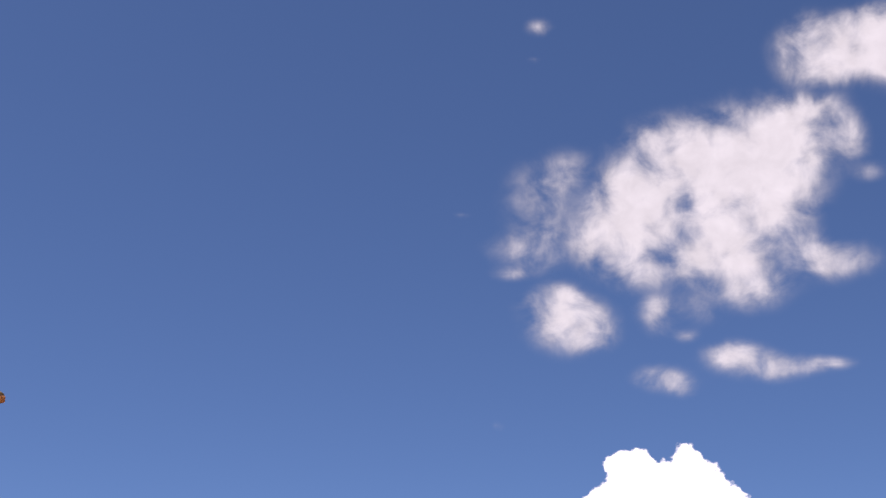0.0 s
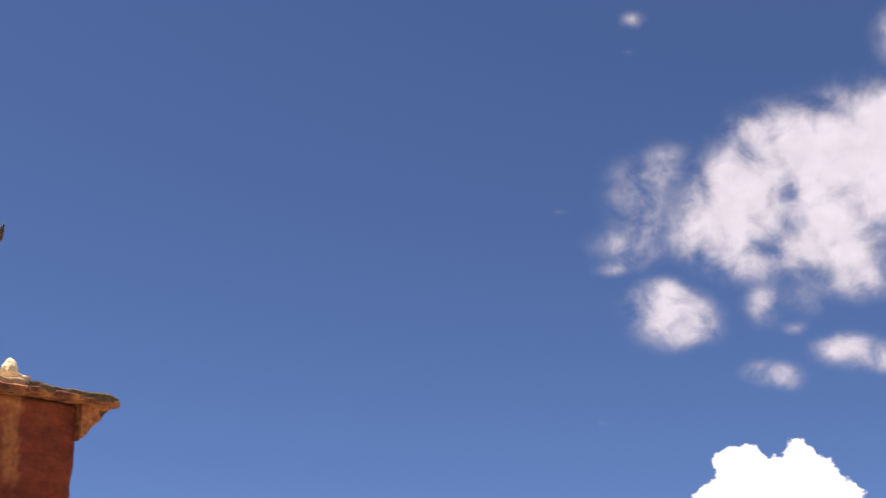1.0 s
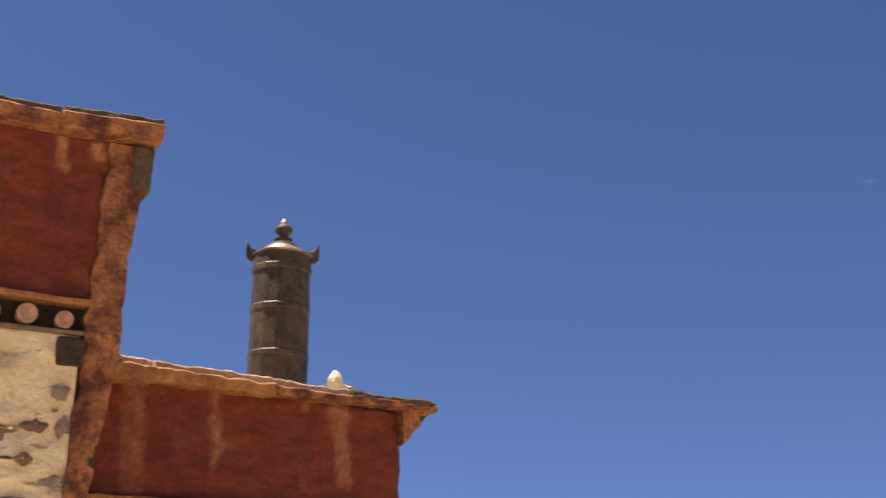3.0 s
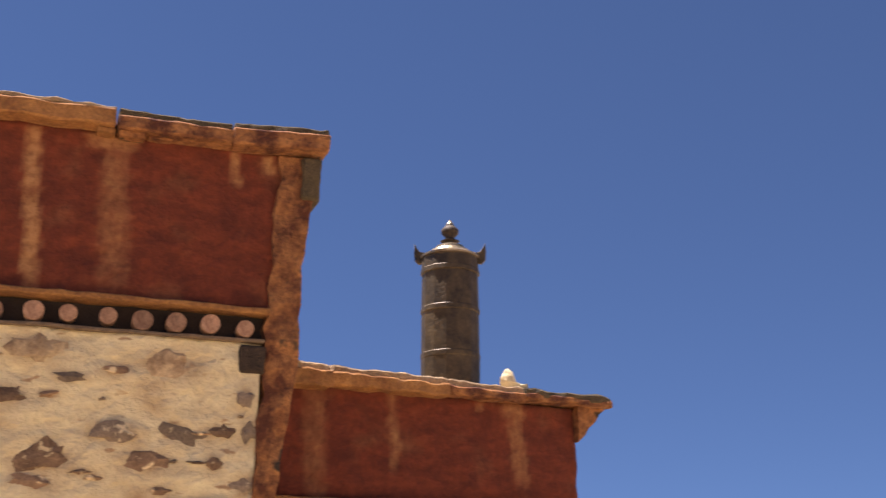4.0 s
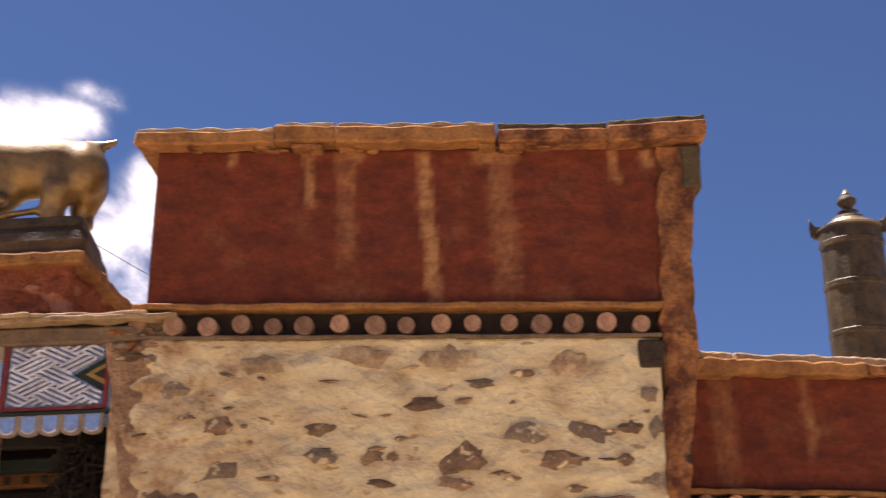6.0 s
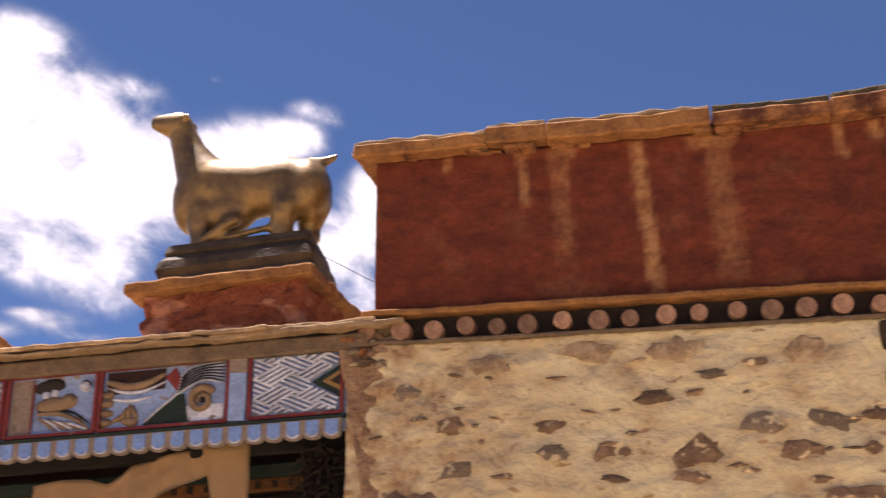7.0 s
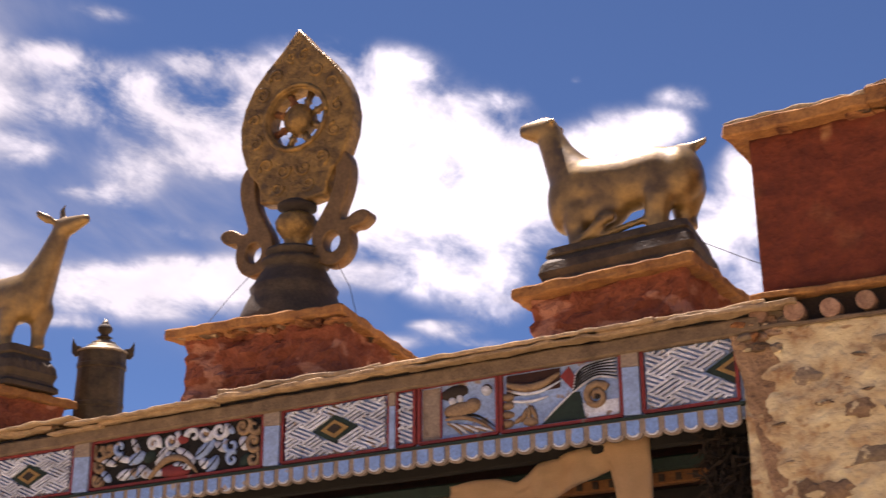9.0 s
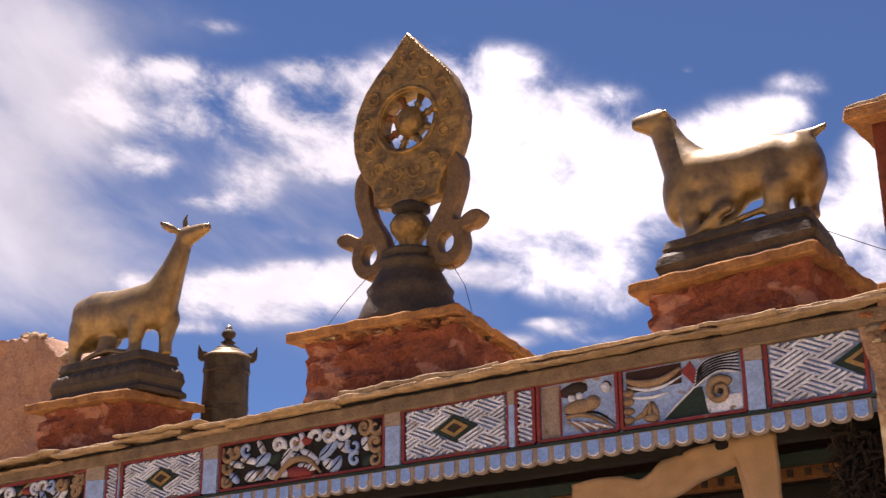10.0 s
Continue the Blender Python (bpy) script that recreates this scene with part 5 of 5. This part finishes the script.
cloud("white ragged fair-weather cloud", TORN, 2.0, [
    (-17.1, 22.4, 3.2, 2.4, 1.15), (-18.8, 23.4, 1.9, 1.4, 0.85), (-14.0, 22.4, 2.6, 1.9, 1.00), (-15.3, 18.9, 2.5, 2.4, 1.15), (-10.7, 20.7, 2.8, 2.2, 1.15),
    (-9.2, 18.8, 2.2, 1.6, 1.05), (-14.5, 17.4, 1.7, 1.2, 0.85), (-18.3, 20.7, 1.7, 2.5, 0.70), (-13.2, 20.3, 0.9, 0.7, -0.75), (-12.4, 23.9, 2.5, 1.1, 0.40),
    (-11.0, 16.8, 2.2, 1.1, 0.42), (-16.2, 15.9, 2.0, 1.1, 0.62), (-19.1, 17.6, 1.2, 0.9, 0.42), (-20.6, 16.8, 2.1, 1.0, 0.50), (-21.8, 22.8, 1.0, 1.4, 0.42),
    (-20.3, 24.4, 1.7, 0.8, 0.36)])
cloud("thin torn skirts of the ragged cloud", TORN, 5.5, [
    (-5.5, 21.1, 2.5, 1.9, 0.39), (-4.3, 18.5, 2.1, 1.0, 0.36), (-6.1, 18.5, 1.9, 1.2, 0.41), (-11.3, 15.0, 0.9, 1.2, 0.42), (-12.6, 13.7, 0.7, 0.4, 0.31),
    (-3.8, 17.2, 1.3, 0.4, 0.36), (-7.1, 22.5, 1.9, 1.1, 0.31), (-13.5, 15.2, 3.3, 1.1, 0.28), (-22.5, 21.0, 1.1, 0.6, 0.30)])
cloud("small torn white cloud", TORN, 9.0, [
    (-6.7, 14.6, 2.1, 1.4, 0.85), (-5.3, 15.6, 1.4, 1.0, 0.50), (-7.9, 13.9, 1.1, 0.7, 0.55), (-6.5, 16.1, 1.1, 0.7, 0.42)])
cloud("thin white cloud wisp", TORN, 14.0, [
    (-15.0, 12.7, 1.6, 0.8, 0.66), (-16.8, 11.9, 2.1, 0.7, 0.55), (-19.3, 11.9, 1.5, 0.4, 0.40), (-11.0, 11.7, 1.3, 0.7, 0.58), (-12.3, 11.2, 0.9, 0.6, 0.50)])
cloud("white torn cloud", TORN, 4.0, [
    (-22.4, 26.8, 3.1, 1.5, 0.68), (-20.1, 27.3, 1.6, 1.5, 0.50), (-20.6, 26.1, 1.8, 0.8, 0.45), (-24.3, 27.2, 1.9, 1.4, 0.65), (-23.3, 28.1, 2.2, 0.7, 0.36),
    (-20.5, 28.3, 0.6, 0.8, 0.29), (-26.0, 26.1, 2.5, 1.7, 0.72)])
cloud("faint cloud scrap", TORN, 5.0, [
    (-5.6, 29.7, 0.90, 0.50, 0.34), (-5.3, 28.1, 0.50, 0.20, 0.29), (-2.8, 9.5, 0.40, 0.30, 0.32), (-1.1, 20.3, 0.60, 0.20, 0.24)])
cloud("dense bright cumulus top", DENSE, 6.0, [
    (-9.4, 7.3, 0.97, 0.97, 1.20), (-12.1, 7.4, 1.06, 1.06, 1.20), (-10.7, 6.2, 2.20, 1.06, 1.30), (-13.1, 6.3, 1.23, 1.06, 1.10), (-8.5, 5.8, 1.23, 0.62, 1.10),
    (-14.1, 5.6, 0.97, 0.62, 1.00), (-11.0, 3.7, 4.14, 1.94, 1.50), (-8.4, 7.6, 0.44, 0.44, 0.50), (-10.1, 7.9, 0.44, 0.35, 0.50)])
cloud("great sunlit white cloud bank", BANK, 11.0, [
    (86.9, 25.6, 2.5, 1.7, 1.10), (83.0, 23.1, 3.9, 2.4, 1.25), (84.8, 19.9, 4.4, 2.6, 1.25), (79.9, 21.3, 3.1, 1.9, 1.15), (79.4, 19.0, 2.8, 1.5, 0.90),
    (84.0, 16.6, 3.1, 1.4, 0.85), (80.9, 16.0, 2.5, 1.7, 0.70), (87.6, 21.7, 2.5, 3.3, 1.10), (76.8, 20.4, 2.2, 1.5, 1.00), (73.5, 22.8, 2.5, 1.5, 1.10),
    (71.2, 23.4, 1.8, 1.0, 0.95), (75.0, 21.9, 1.9, 1.4, 0.95), (90.7, 27.2, 3.1, 1.1, 0.65), (85.6, 27.1, 2.5, 1.0, 0.55), (80.6, 25.2, 2.2, 0.6, 0.40),
    (80.4, 14.4, 1.4, 0.8, 0.42)])
cloud("sunlit cloud showing past the tall block", BANK, 19.0, [
    (66.7, 21.2, 1.2, 1.4, 1.05), (68.3, 17.9, 2.4, 2.5, 0.80), (66.3, 18.9, 1.7, 1.7, 0.80), (67.6, 15.1, 1.9, 1.4, 0.55), (70.0, 17.3, 1.7, 1.7, 0.60),
    (70.3, 24.9, 1.5, 0.6, 0.42), (69.2, 24.3, 0.8, 0.6, 0.38), (64.3, 19.8, 1.9, 2.5, 1.00), (75.7, 26.1, 0.4, 0.2, 0.36)])
cloud("streaky white high cloud", STREAK, 17.0, [
    (103.7, 26.2, 2.1, 0.7, 0.65), (100.7, 25.2, 3.1, 0.9, 0.76), (96.2, 26.5, 2.8, 0.8, 0.81), (93.3, 26.0, 2.5, 1.1, 0.84), (97.6, 23.7, 4.7, 1.3, 0.76),
    (104.3, 23.6, 3.3, 0.8, 0.69), (95.1, 22.0, 3.3, 1.3, 0.69), (99.7, 21.0, 2.1, 1.5, 0.63), (105.9, 21.4, 2.5, 1.0, 0.63), (93.3, 23.5, 3.3, 1.9, 0.81),
    (101.1, 19.6, 1.9, 0.7, 0.47), (102.6, 19.7, 1.2, 0.3, 0.52), (106.9, 25.6, 2.5, 1.1, 0.63), (107.9, 23.8, 2.5, 1.4, 0.67)])
cloud("long flat band of white cloud", STREAK, 23.0, [
    (100.8, 15.3, 5.3, 0.9, 1.05), (96.1, 15.9, 4.2, 1.0, 1.05), (105.1, 15.5, 2.5, 0.6, 0.55), (99.3, 14.3, 5.0, 0.7, 0.60), (92.2, 16.2, 3.1, 1.1, 0.90),
    (102.7, 13.3, 3.3, 0.4, 0.42), (87.1, 16.5, 2.2, 0.7, 0.55), (85.9, 15.8, 1.9, 0.4, 0.45)])
cloud("thin scraps of white cloud", STREAK, 33.0, [
    (82.6, 13.5, 1.7, 0.6, 0.50), (85.9, 12.9, 2.1, 0.5, 0.42), (81.1, 12.8, 1.7, 0.3, 0.40), (84.1, 13.8, 1.1, 0.3, 0.38), (102.3, 28.4, 2.1, 0.5, 0.34),
    (96.2, 18.2, 3.6, 0.6, 0.30), (79.3, 15.1, 1.9, 0.4, 0.40)])
cloud("thin milky veil of high cloud", VEIL, 27.0, [
    (111.7, 26.8, 5.3, 3.6, 0.58), (111.9, 19.5, 4.7, 6.1, 0.80), (109.9, 23.8, 3.3, 2.5, 0.60), (107.9, 15.8, 4.4, 3.1, 0.42), (117.6, 19.5, 7.8, 11.7, 1.10),
    (103.8, 28.4, 4.4, 1.7, 0.26), (98.6, 19.2, 7.5, 5.5, 0.46), (92.0, 14.6, 9.0, 3.4, 0.30)])

# ---- bare stones in the cream wall ----
rng = random.Random(32)
for x, z, w, h, turn, grey in stones:
    bm = bmesh.new()
    bmesh.ops.create_icosphere(bm, subdivisions=2, radius=1.0)
    sd = rng.uniform(0, 90)
    for v in bm.verts:
        d = 0.85 + 0.7 * noise.noise(v.co * 1.5 + Vector((sd, 0, 0))) + 0.45 * noise.noise(v.co * 3.5 + Vector((0, sd, 0)))
        v.co = Vector((v.co.x * w * d, v.co.y * 0.019 * (1 + 0.5 * noise.noise(v.co * 3)), v.co.z * h * d))
    bm.transform(Matrix.Translation((x, wing_front(x, z) + 0.001, z)) @ Matrix.Rotation(radians(-turn), 4, "Y"))
    part("stone", bm, PALESTONE if z > 3.0 else GREYSTONE if grey else STONE, wing_wall)
# log ends
for i in range(16):
    x = 0.0 - i * 0.2087 + rng.uniform(-0.014, 0.014)
    t = thing("log_end", WING, (x, 0.05, 3.30), "round pale log end in the dark recess", "log end", "log ends")
    bm = bmesh.new()
    lathe(bm, [(0.058, 0.10), (0.063, -0.03), (0.058, -0.038), (0.03, -0.040)], 0, 0, 18)
    for v in bm.verts:
        v.co.x *= 1 + 0.08 * noise.noise(Vector((v.co.x * 20, v.co.y * 20, i * 3)))
    bmesh.ops.scale(bm, vec=Vector((1, 1, 1)) * rng.uniform(0.84, 1.03), verts=bm.verts[:])
    bm.transform(Matrix.Translation((x, 0, 3.303 + rng.uniform(-0.012, 0.008))) @ Matrix.Rotation(radians(-90), 4, "X"))
    part("log", bm, LOG, t)
for i in range(18):
    x = -0.45 - i * 0.21
    t = thing("log_end", LOW, (x, 0.05, 2.28), "round pale log end of the lower block", "log end", "log ends")
    bm = bmesh.new()
    lathe(bm, [(0.058, 0.12), (0.060, -0.03), (0.03, -0.036)], 0, 0, 14)
    bm.transform(Matrix.Translation((x, 0, 2.285)) @ Matrix.Rotation(radians(-90), 4, "X"))
    part("log", bm, LOG, t)
